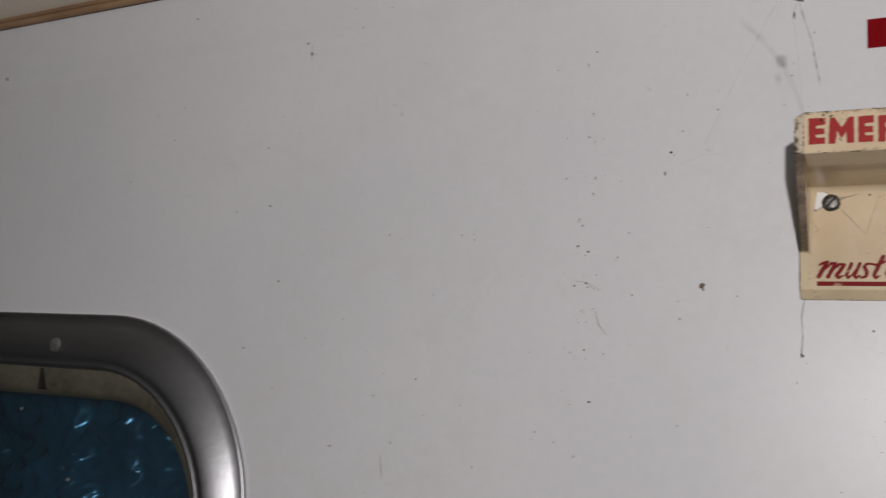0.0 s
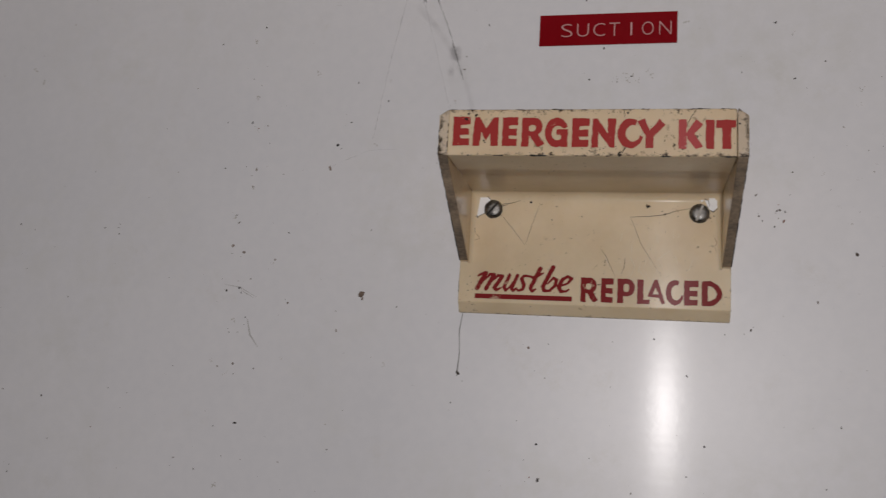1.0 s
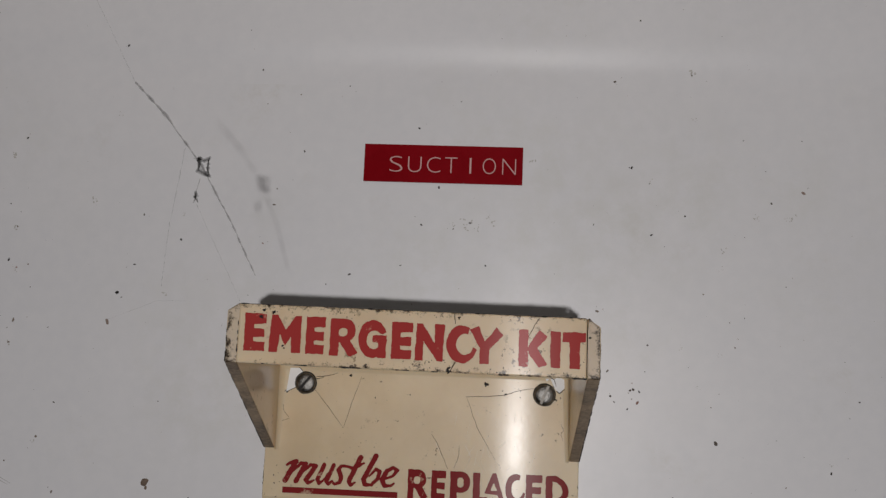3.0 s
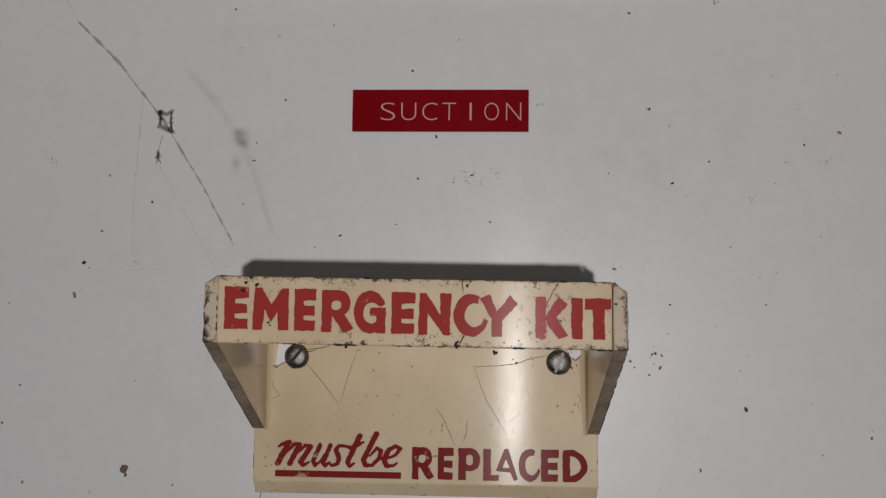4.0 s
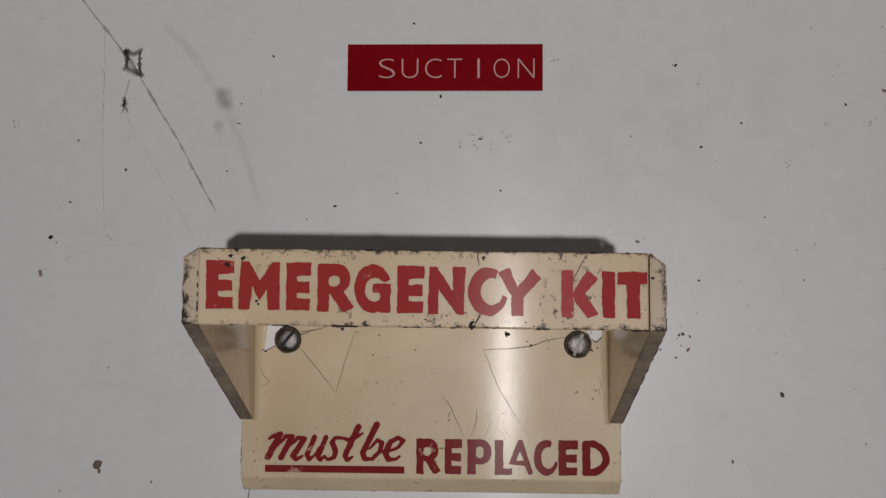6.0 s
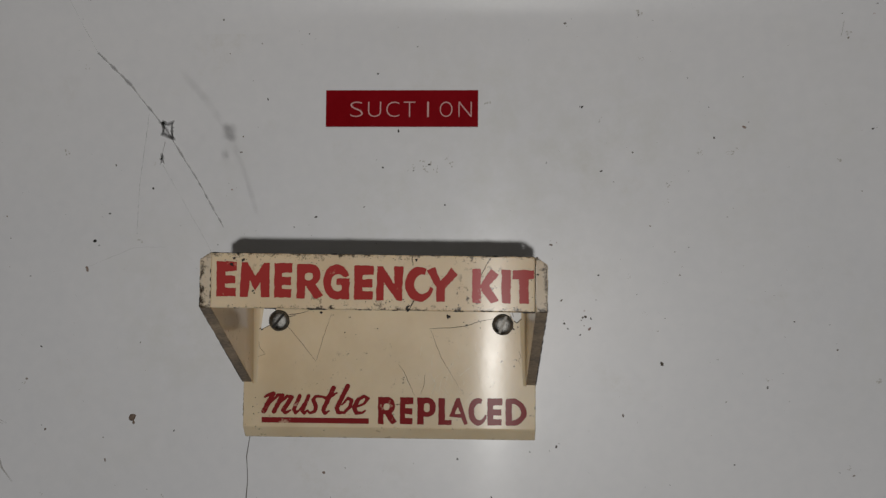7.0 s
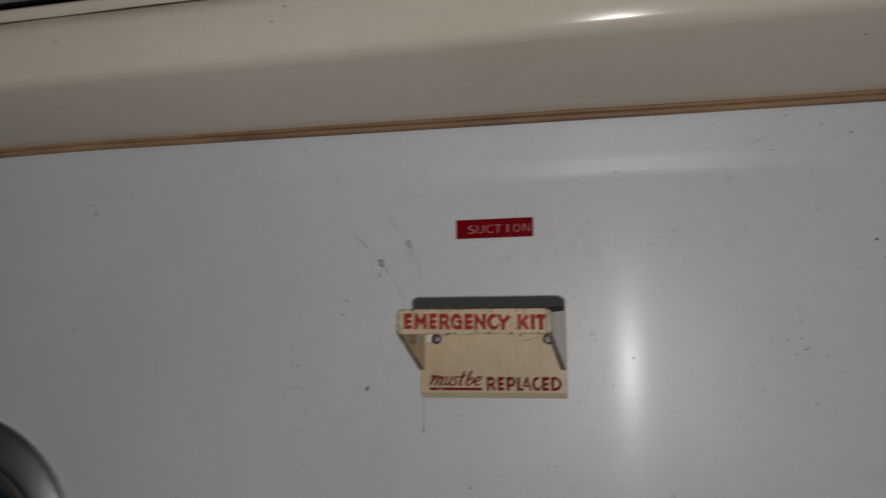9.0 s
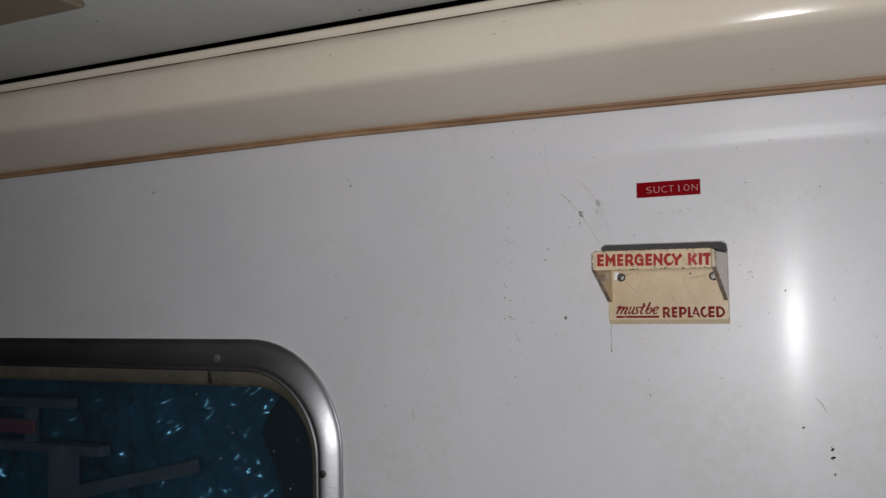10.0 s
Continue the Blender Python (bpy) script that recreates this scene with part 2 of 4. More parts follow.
def sweep(profile, xs, wave=None):
    """An open (y, z) profile carried along x."""
    bm = bmesh.new()
    rows = []
    for x in xs:
        rows.append([bm.verts.new((x, *(wave(x, y, z) if wave else (y, z)))) for y, z in profile])
    for a, b in zip(rows, rows[1:]):
        for i in range(len(profile) - 1):
            bm.faces.new((a[i], a[i + 1], b[i + 1], b[i]))
    return bm


def rounded(x0, x1, z0, z1, r, n=14):
    pts = []
    for cx, cz, a in ((x1 - r, z1 - r, 0), (x0 + r, z1 - r, 90), (x0 + r, z0 + r, 180), (x1 - r, z0 + r, 270)):
        for k in range(n + 1):
            t = radians(a + 90 * k / n)
            pts.append((cx + r * math.cos(t), cz + r * math.sin(t)))
    return pts


def glyph(ch, bold=0.0, res=4):
    """A letter of the built-in font as vertices in a unit box, with its faces."""
    cu = bpy.data.curves.new("letter", "FONT")
    cu.body, cu.resolution_u, cu.extrude, cu.offset = ch, res, 0.02, bold
    ob = new("letter", cu)
    bpy.context.view_layer.update()
    me = bpy.data.meshes.new_from_object(ob.evaluated_get(bpy.context.evaluated_depsgraph_get()))
    bpy.data.objects.remove(ob)
    bpy.data.curves.remove(cu)
    vs = [tuple(v.co) for v in me.vertices]
    fs = [tuple(p.vertices) for p in me.polygons]
    bpy.data.meshes.remove(me)
    lo, hi = [min(v[k] for v in vs) for k in range(3)], [max(v[k] for v in vs) for k in range(3)]
    return [tuple((v[k] - lo[k]) / (hi[k] - lo[k]) for k in range(3)) for v in vs], fs


def letter(ch, x0, x1, z0, z1, y, mat, parent, bold=0.0, thick=0.00012):
    vs, fs = glyph(ch, bold)
    bm = bmesh.new()
    verts = [bm.verts.new((x0 + u * (x1 - x0), y + thick * (0.7 - w), z0 + v * (z1 - z0))) for u, v, w in vs]
    for f in fs:
        try:
            bm.faces.new([verts[i] for i in f])
        except ValueError:
            pass
    return part("letter", bm, mat, parent)


# ---- hand-painted lettering: shapes as distance fields, in units of the letter's height ----
def d_poly(px, py, pts):
    """Signed distance to a polygon, negative inside."""
    d = np.full(px.shape, 1e9)
    inside = np.zeros(px.shape, bool)
    for (ax, ay), (bx, by) in zip(pts, pts[1:] + pts[:1]):
        ex, ey = bx - ax, by - ay
        wx, wy = px - ax, py - ay
        k = np.clip((wx * ex + wy * ey) / (ex * ex + ey * ey), 0, 1)
        d = np.minimum(d, np.hypot(wx - ex * k, wy - ey * k))
        cross = ((ay > py) != (by > py)) & (px < ex * (py - ay) / (ey if ey else 1e-9) + ax)
        inside ^= cross
    return np.where(inside, -d, d)


def d_box(px, py, x0, y0, x1, y1, r=0.0):
    qx = np.abs(px - (x0 + x1) / 2) - (x1 - x0) / 2 + r
    qy = np.abs(py - (y0 + y1) / 2) - (y1 - y0) / 2 + r
    return np.hypot(np.maximum(qx, 0), np.maximum(qy, 0)) + np.minimum(np.maximum(qx, qy), 0) - r


def d_oval(px, py, cx, cy, rx, ry):
    k = np.hypot((px - cx) / rx, (py - cy) / ry)
    return (k - 1) * min(rx, ry)


def d_brush(px, py, pts):
    """A brush stroke through (x, y, half width) points."""
    d = np.full(px.shape, 1e9)
    for (ax, ay, ar), (bx, by, br) in zip(pts, pts[1:]):
        ex, ey = bx - ax, by - ay
        k = np.clip(((px - ax) * ex + (py - ay) * ey) / (ex * ex + ey * ey), 0, 1)
        d = np.minimum(d, np.hypot(px - ax - ex * k, py - ay - ey * k) - (ar + (br - ar) * k))
    return d


def capital(ch, x, y):
    """The sign writer's heavy capitals. Returns the field."""
    if ch == "E":
        return d_poly(x, y, [(0, 0), (0.57, 0.01), (0.58, 0.25), (0.25, 0.25), (0.25, 0.37), (0.56, 0.36), (0.56, 0.61), (0.25, 0.60), (0.25, 0.72), (0.60, 0.73), (0.60, 1), (0, 1)])
    if ch == "M":
        return d_poly(x, y, [(0, 0.01), (0.24, 0), (0.29, 0.46), (0.44, 0.18), (0.58, 0.46), (0.60, 0), (0.84, 0), (0.83, 0.99), (0.67, 1), (0.44, 0.60), (0.21, 1), (0.05, 1)])
    if ch == "R":
        bowl = np.maximum(d_box(x, y, 0, 0.36, 0.67, 1, 0.29), -d_box(x, y, 0.24, 0.53, 0.45, 0.75, 0.09))
        stem = d_box(x, y, 0, 0, 0.24, 1)
        leg = d_poly(x, y, [(0.24, 0.42), (0.52, 0.46), (0.76, 0.09), (0.58, -0.01), (0.50, 0.02)])
        return np.minimum(np.minimum(bowl, stem), leg)
    if ch == "P":
        bowl = np.maximum(d_box(x, y, 0, 0.28, 0.66, 1, 0.30), -d_box(x, y, 0.25, 0.48, 0.43, 0.78, 0.09))
        return np.minimum(bowl, d_box(x, y, 0, 0, 0.25, 1))
    if ch == "D":
        return np.maximum(np.maximum(d_box(x, y, 0, 0, 1.20, 1, 0.10), d_oval(x, y, 0.10, 0.5, 0.68, 0.54)), -np.maximum(d_oval(x, y, 0.20, 0.5, 0.35, 0.29), 0.25 - x))
    if ch == "G":
        ring = np.maximum(d_oval(x, y, 0.42, 0.5, 0.42, 0.51), -d_oval(x, y, 0.47, 0.48, 0.22, 0.25))
        ring = np.maximum(ring, -d_poly(x, y, [(0.42, 0.60), (0.54, 0.68), (0.72, 0.64), (0.90, 0.75), (0.90, 0.50), (0.5, 0.50)]))
        return np.minimum(ring, np.minimum(d_box(x, y, 0.42, 0.40, 0.82, 0.60), d_box(x, y, 0.58, 0.0, 0.82, 0.60)))
    if ch == "N":
        return d_poly(x, y, [(0, 0), (0.22, 0), (0.22, 0.53), (0.58, 0), (0.73, 0), (0.77, 1), (0.50, 1), (0.52, 0.46), (0.19, 1), (0.03, 1)])
    if ch == "C":
        ring = np.maximum(d_oval(x, y, 0.44, 0.5, 0.44, 0.51), -d_oval(x, y, 0.52, 0.5, 0.24, 0.28))
        return np.maximum(ring, -d_poly(x, y, [(0.50, 0.50), (0.60, 0.76), (0.68, 1.02), (1.1, 1.02), (1.1, 0.36), (0.86, 0.37), (0.70, 0.46)]))
    if ch == "Y":
        return d_poly(x, y, [(0.29, 0), (0.55, 0), (0.54, 0.37), (0.91, 0.80), (0.73, 1.0), (0.42, 0.60), (0.25, 1.02), (0, 0.92), (0.29, 0.42)])
    if ch == "K":
        arm = d_poly(x, y, [(0.18, 0.44), (0.55, 1.0), (0.78, 0.84), (0.42, 0.42)])
        leg = d_poly(x, y, [(0.25, 0.50), (0.46, 0.58), (0.77, 0.07), (0.55, -0.02), (0.27, 0.36)])
        return np.minimum(np.minimum(d_box(x, y, 0, 0, 0.25, 1), arm), leg)
    if ch == "I":
        return d_poly(x, y, [(0.01, 0), (0.25, 0), (0.25, 1), (0, 1)])
    if ch == "T":
        return d_poly(x, y, [(0.19, 0), (0.45, 0), (0.45, 0.73), (0.60, 0.74), (0.60, 1), (0, 1), (0, 0.73), (0.18, 0.74)])
    if ch == "L":
        return d_poly(x, y, [(0, 0), (0.50, 0), (0.49, 0.20), (0.25, 0.20), (0.25, 0.99), (0, 1)])
    # the A has lost its left foot to wear
    big = d_poly(x, y, [(0.06, 0.30), (0.36, 1.0), (0.50, 1.0), (0.84, 0.06), (0.68, 0.0), (0.55, 0.26), (0.36, 0.28), (0.22, 0.28)])
    return np.maximum(big, -d_poly(x, y, [(0.33, 0.42), (0.42, 0.66), (0.52, 0.42)]))


WIDTHS = {"E": 0.60, "M": 0.84, "R": 0.76, "P": 0.66, "D": 0.78, "G": 0.84, "N": 0.77, "C": 0.86, "Y": 0.91, "K": 0.78, "I": 0.25, "T": 0.60, "L": 0.50, "A": 0.84}

# the brush script: strokes of (x, y, half width), one unit to the height of the small letters
SCRIPT = {
    "m": [[(0.20, 0.92, 0.06), (0.44, 1.06, 0.10), (0.66, 1.12, 0.13), (0.16, 0.08, 0.14)], [(0.48, 0.55, 0.05), (0.92, 1.04, 0.09), (1.16, 1.03, 0.12), (0.72, 0.07, 0.13)],
          [(1.02, 0.55, 0.05), (1.42, 0.98, 0.09), (1.68, 0.93, 0.12), (1.22, 0.16, 0.13), (1.34, 0.0, 0.10), (1.62, 0.16, 0.05)]],
    "u": [[(0.44, 1.0, 0.13), (0.06, 0.22, 0.13), (0.16, 0.02, 0.11), (0.42, 0.16, 0.06), (0.70, 0.55, 0.05)], [(1.04, 1.0, 0.13), (0.62, 0.14, 0.13), (0.76, 0.0, 0.10), (1.0, 0.18, 0.05)]],
    "s": [[(0.78, 0.98, 0.08), (0.50, 1.0, 0.08), (0.36, 0.78, 0.12), (0.52, 0.42, 0.13), (0.46, 0.12, 0.10), (0.18, 0.0, 0.07), (0.04, 0.12, 0.06)]],
    "t": [[(0.80, 1.50, 0.14), (0.20, 0.22, 0.13), (0.30, 0.0, 0.10), (0.54, 0.14, 0.06)], [(0.06, 1.00, 0.07), (0.34, 0.90, 0.10), (0.66, 1.02, 0.10), (0.98, 1.20, 0.06)]],
    "b": [[(0.70, 1.62, 0.13), (0.12, 0.34, 0.13), (0.20, 0.06, 0.11), (0.52, 0.06, 0.08), (0.84, 0.42, 0.10), (0.92, 0.80, 0.11), (0.72, 0.92, 0.08), (0.40, 0.52, 0.05)]],
    "e": [[(0.22, 0.40, 0.06), (0.62, 0.58, 0.07), (0.84, 0.90, 0.10), (0.64, 1.04, 0.09), (0.34, 0.84, 0.11), (0.14, 0.36, 0.13), (0.26, 0.04, 0.11), (0.54, 0.06, 0.07), (0.70, 0.20, 0.05)]],
}


def painted(field, gx, gy, place, mat, parent):
    """One painted letter: the inside of a field on a grid, with its edge cut smoothly through the cells."""
    cols, rows = field.shape
    verts, faces, seen = [], [], {}

    def vert(key, u, v):
        if key not in seen:
            seen[key] = len(verts)
            verts.append(place(u, v))
        return seen[key]

    for i in range(cols - 1):
        for j in range(rows - 1):
            ring = ((i, j), (i + 1, j), (i + 1, j + 1), (i, j + 1))
            if min(field[c] for c in ring) >= 0:
                continue
            loop = []
            for c, e in zip(ring, ring[1:] + ring[:1]):
                fc, fe = field[c], field[e]
                if fc < 0:
                    loop.append(vert(c, gx[c[0]], gy[c[1]]))
                if (fc < 0) != (fe < 0):
                    k = fc / (fc - fe)
                    loop.append(vert((min(c, e), max(c, e)), gx[c[0]] + k * (gx[e[0]] - gx[c[0]]), gy[c[1]] + k * (gy[e[1]] - gy[c[1]])))
            if len(loop) > 2:
                faces.append(loop[::-1])
    me = bpy.data.meshes.new("letter")
    me.from_pydata(verts, [], faces)
    me.materials.append(mat)
    ob = new("letter", me)
    ob.parent = parent
    ob.matrix_parent_inverse = parent.matrix_world.inverted()
    return ob


def wander(gx, gy, seed, size, amount):
    """How a hand-held brush strays from the drawn edge."""
    return np.array([[amount * (noise.noise(Vector((u * size, v * size, seed))) + 0.6 * noise.noise(Vector((u * size * 3.1, v * size * 3.1, seed + 5)))) for v in gy] for u in gx])


def paint_capital(ch, x0, x1, z0, z1, y, mat, parent, thin=0.0, stray=0.018):
    w, h = WIDTHS[ch], z1 - z0
    gx, gy = np.linspace(-0.06, w + 0.06, int(56 * (w + 0.12))), np.linspace(-0.07, 1.07, 64)
    px, py = np.meshgrid(gx, gy, indexing="ij")
    f = capital(ch, px, py) + thin + wander(gx, gy, x0 * 900, 5.0, stray)
    return painted(f, gx, gy, lambda u, v: (x0 + u / w * (x1 - x0), y, z0 + v * h), mat, parent)


def paint_script(ch, x0, x1, z0, unit, y, mat, parent):
    strokes = SCRIPT[ch]
    lo = min(p[0] - p[2] for st in strokes for p in st)
    hi = max(p[0] + p[2] for st in strokes for p in st)
    top = max(p[1] + p[2] for st in strokes for p in st)
    gx, gy = np.linspace(lo - 0.05, hi + 0.05, int(44 * (hi - lo + 0.1))), np.linspace(-0.2, top + 0.05, int(44 * (top + 0.25)))
    px, py = np.meshgrid(gx, gy, indexing="ij")
    f = np.min([d_brush(px, py, st) for st in strokes], axis=0) + wander(gx, gy, x0 * 900, 6.0, 0.02)
    return painted(f, gx, gy, lambda u, v: (x0 + (u - lo) / (hi - lo) * (x1 - x0), y, z0 + v * unit), mat, parent)


# ---- the wall, cornice and ceiling ----
WALL = 0.380
XA, XB = -1.9, 1.5
HOLE = (-1.02, -0.268, 0.98, 1.525, 0.09)


def build_wall():
    bm = bmesh.new()
    outer = [(XA, 0.0), (XB, 0.0), (XB, 1.672), (XA, 1.672)]
    loops = []
    for y in (WALL, WALL + 0.04):
        for pts in (outer, rounded(*HOLE)):
            vs = [bm.verts.new((x, y, z)) for x, z in pts]
            es = [bm.edges.new((vs[i], vs[(i + 1) % len(vs)])) for i in range(len(vs))]
            loops.append((vs, es))
    for k in (0, 2):
        bmesh.ops.triangle_fill(bm, use_beauty=True, edges=loops[k][1] + loops[k + 1][1])
    for (a, _), (b, _) in ((loops[0], loops[2]), (loops[1], loops[3])):
        for i in range(len(a)):
            j = (i + 1) % len(a)
            bm.faces.new((a[i], a[j], b[j], b[i]))
    ob = finish("wall_side", bm, wall_paint)
    return tagged(ob, "white gloss painted metal side wall with dirt specks", "wall", kind="structure")


wall = build_wall()


def sag(x):
    """How far the top edge of the wall panel hangs out of level."""
    return -0.010 * max(-0.25, min(x, 0.4)) - 0.011 * max(0.0, -0.25 - max(x, -1.0))


LEANS = (0.5, 1.6, 3.6, 7.0, 10.8, 13.2, 13.0, 10.6, 8.4, 7.2, 6.6, 6.2)
FLANGE = [(WALL, 1.672), (WALL, 1.6845)]
for lean in LEANS:
    FLANGE.append((FLANGE[-1][0] - 0.0017 * math.tan(radians(lean)), FLANGE[-1][1] + 0.0017))
while FLANGE[-1][1] < 1.7245:
    FLANGE.append((FLANGE[-1][0] - 0.0050 * math.tan(radians(6.4)), FLANGE[-1][1] + 0.0050))


def beaten(x):
    """How the dressed top of the panel wavers along its length."""
    return 0.0009 * noise.noise(Vector((x * 5.0, 0.0, 3.1))) + 0.0005 * noise.noise(Vector((x * 17.0, 2.0, 3.1)))


def wall_y(x, z):
    """The wall's face at that place, with its dressed top."""
    y = WALL
    for (ya, za), (yb, zb) in zip(FLANGE, FLANGE[1:]):
        if za <= z:
            y = ya + (yb - ya) * min(1.0, (z - za) / (zb - za))
    return y + 0.6 * beaten(x) * max(0.0, min(1.0, (z - 1.676) / 0.02)) - (0.00006 if z > 1.676 else 0.0)


def build_flange():
    """The top of the wall panel, dressed slightly inwards in a hand-beaten crease."""

    def wave(x, y, z):
        k = max(0.0, min(1.0, (z - 1.676) / 0.02))
        d = beaten(x)
        low = sag(x) * max(0.0, min(1.0, (z - 1.71) / 0.015))
        return y + d * k * 0.6, z + low + 2.2 * d * k * (1 - max(0.0, min(1.0, (z - 1.70) / 0.02)))

    n = 170
    bm = sweep(FLANGE, [XA + (XB - XA) * i / n for i in range(n + 1)], wave)
    for f in bm.faces:
        f.material_index = 0 if f.calc_center_median().z < 1.6850 else 1
    ob = finish("wall_flange", bm, [wall_paint, flange_paint], True)
    return tagged(ob, "white painted top flange of the wall with a soft crease", "wall", kind="structure")


build_flange()


def build_strip():
    """Two tan cords side by side, with dirt caught between and above them."""
    n = 1100
    pts = []
    for i in range(n + 1):
        x = XA + (XB - XA) * i / n
        pts.append((x, 0.3735 + 0.0003 * noise.noise(Vector((x * 14, 0, 0))), 1.7270 + sag(x) + 0.0005 * noise.noise(Vector((x * 9, 4, 0)))))
    upper = [(x, y - 0.0016, z + 0.0030 + 0.00025 * noise.noise(Vector((x * 23, 6, 0)))) for x, y, z in pts]
    for name, lift, out, size, seed in (("trim_grime", 0.0019, -0.0020, 0.0005, 6), ("trim_grime_upper", 0.0046, -0.0020, 0.0007, 9)):
        line = [(x, y + out, z + lift + 0.0003 * noise.noise(Vector((x * 40, seed, 0)))) for x, y, z in pts]
        thick = [0.00012 + size * max(0.0, noise.noise(Vector((p[0] * 47, 0, seed))) + 0.8 * noise.noise(Vector((p[0] * 160, 1, seed)))) for p in line]
        tagged(finish(name, tube(line, thick, 6), strip_dirt, True), "broken line of brown dirt along the sealing strip", "grime", kind="structure")
    tagged(finish("trim_upper", tube(upper, 0.0017, 8), tan_cord, True), "thin upper tan cord of the sealing strip", "trim", kind="structure")
    ob = finish("trim", tube(pts, 0.0023, 8), tan_cord, True)
    return tagged(ob, "tan cord sealing strip between wall and cornice", "trim", kind="structure")


build_strip()


def build_cornice():
    prof = [(0.376, 1.7290), (0.370, 1.7310), (0.345, 1.7370), (0.320, 1.7428), (0.2905, 1.7495)]
    for k in range(1, 9):
        a = radians(75 * k / 8)
        prof.append((0.2905 - 0.0090 * math.sin(a), 1.7495 + 0.0020 * math.sin(a) + 0.0070 * (1 - math.cos(a))))
    y0, z0 = prof[-1]
    prof += [(y0 - 0.0012, z0 + 0.006), (y0 - 0.0016, z0 + 0.016), (y0 - 0.0010, z0 + 0.026), (0.2830, 1.7915), (0.2850, 1.7920), (0.2850, 1.7930), (0.2828, 1.7934), (0.2824, 1.7990), (0.2836, 1.8005), (0.32, 1.8006)]

    def wave(x, y, z):
        d = 0.0006 * noise.noise(Vector((x * 7.0, z * 30, 9.1)))
        low = sag(x) * max(0.0, min(1.0, (1.742 - z) / 0.013))
        return y + d, z + d + low

    n = 110
    bm = sweep(prof, [XA + (XB - XA) * i / n for i in range(n + 1)], wave)
    ob = finish("cornice", bm, cream_paint, True)
    return tagged(ob, "cream gloss painted cornice with rounded lower edge", "cornice", kind="structure")


build_cornice()

line = [(XA + (XB - XA) * i / 300, 0.28235 + 0.0002 * noise.noise(Vector((i * 0.3, 0, 2))), 1.7915 + 0.0002 * noise.noise(Vector((i * 0.2, 5, 2)))) for i in range(301)]
tagged(finish("cornice_joint", tube(line, [0.0005 + 0.0003 * noise.noise(Vector((i * 0.17, 3, 4))) for i in range(301)], 6), strip_dirt, True), "dirty joint line under the cornice lip", "joint", kind="structure")

ROOF = 1.8050
tagged(finish("ceiling", box((XA, 0.055, ROOF), (XB, 0.284, ROOF + 0.012)), ceiling_paint), "dull grey painted ceiling panel", "ceiling", kind="structure")
# unseen shell added to close the room, kept near-black to swallow bounced light
tagged(finish("ceiling_unseen", box((XA, -1.45, ROOF - 0.002), (XB, 0.055, ROOF + 0.010)), room_black), "unseen middle of the ceiling, blackened against bounced light", "ceiling", kind="structure")
tagged(finish("roof", box((XA - 0.05, -1.5, 1.86), (XB + 0.05, 0.46, 1.90)), room_black), "unseen roof added to close the room", "roof", kind="structure")
tagged(finish("wall_top", box((XA, 0.384, 1.674), (XB, 0.42, 1.86)), room_black), "unseen upper side wall added behind the cornice", "wall", kind="structure")
tagged(finish("floor", box((XA - 0.05, -1.5, -0.05), (XB + 0.05, 0.42, 0.0)), dark_floor), "unseen floor darkened against bounced light", "floor", kind="structure")
tagged(finish("wall_opposite", box((XA, -1.49, 0.0), (XB, -1.45, 1.86)), room_black), "unseen opposite side wall, blackened against bounced light", "wall", kind="structure")
tagged(finish("wall_front", box((XA - 0.04, -1.49, 0.0), (XA, 0.42, 1.86)), room_black), "unseen front wall, blackened against bounced light", "wall", kind="structure")
tagged(finish("wall_rear", box((XB, -1.49, 0.0), (XB + 0.04, 0.42, 1.86)), room_black), "unseen rear wall, blackened against bounced light", "wall", kind="structure")

# ---- the window ----
OUT = (-1.034, -0.256, 0.966, 1.5390, 0.104)


def ring(loops, bm=None):
    """Rounded-rectangle rings joined in turn; each is (inset, y)."""
    bm = bm or bmesh.new()
    made = []
    for inset, y in loops:
        x0, x1, z0, z1, r = OUT
        made.append([bm.verts.new((x, y, z)) for x, z in rounded(x0 + inset, x1 - inset, z0 + 1.32 * inset, z1 - 1.32 * inset, max(r - inset, 0.01), 16)])
    for a, b in zip(made, made[1:]):
        for i in range(len(a)):
            j = (i + 1) % len(a)
            bm.faces.new((a[i], a[j], b[j], b[i]))
    return bm


def build_window():
    w = base("window_1", (-0.64, WALL, 0.966), "rounded aluminium framed window with dark tinted glass", "window")
    w["kind"] = "structure"
    prof = [(0.0, WALL + 0.001), (0.0, WALL - 0.0016), (0.0004, WALL - 0.0022), (0.0012, WALL - 0.0024), (0.0018, WALL - 0.0024), (0.0050, WALL - 0.0043), (0.0085, WALL - 0.0063), (0.0120, WALL - 0.0081),
            (0.0150, WALL - 0.0094), (0.0175, WALL - 0.0102), (0.0200, WALL - 0.0106), (0.0212, WALL - 0.0094), (0.0220, WALL - 0.0108), (0.0234, WALL - 0.0106), (0.0240, WALL - 0.0080), (0.0240, WALL + 0.012)]
    part("window_frame", ring(prof), aluminium, w, "dull polished aluminium frame", True)
    g = [(0.0238, WALL - 0.0045), (0.026, WALL - 0.0040), (0.033, WALL - 0.0010), (0.0360, WALL + 0.004), (0.0362, WALL + 0.010)]
    part("sealant", ring(g), gasket, w, "brownish aged sealant bead", True)
    x0, x1, z0, z1, r = OUT
    bm = prism(rounded(x0 + 0.030, x1 - 0.030, z0 + 0.040, z1 - 0.040, r - 0.03, 10), 1, WALL + 0.0065, WALL + 0.0105)
    pane = part("pane", bm, glass, w, "dark blue tinted glass pane")
    pane.visible_shadow = False
    return w


window = build_window()


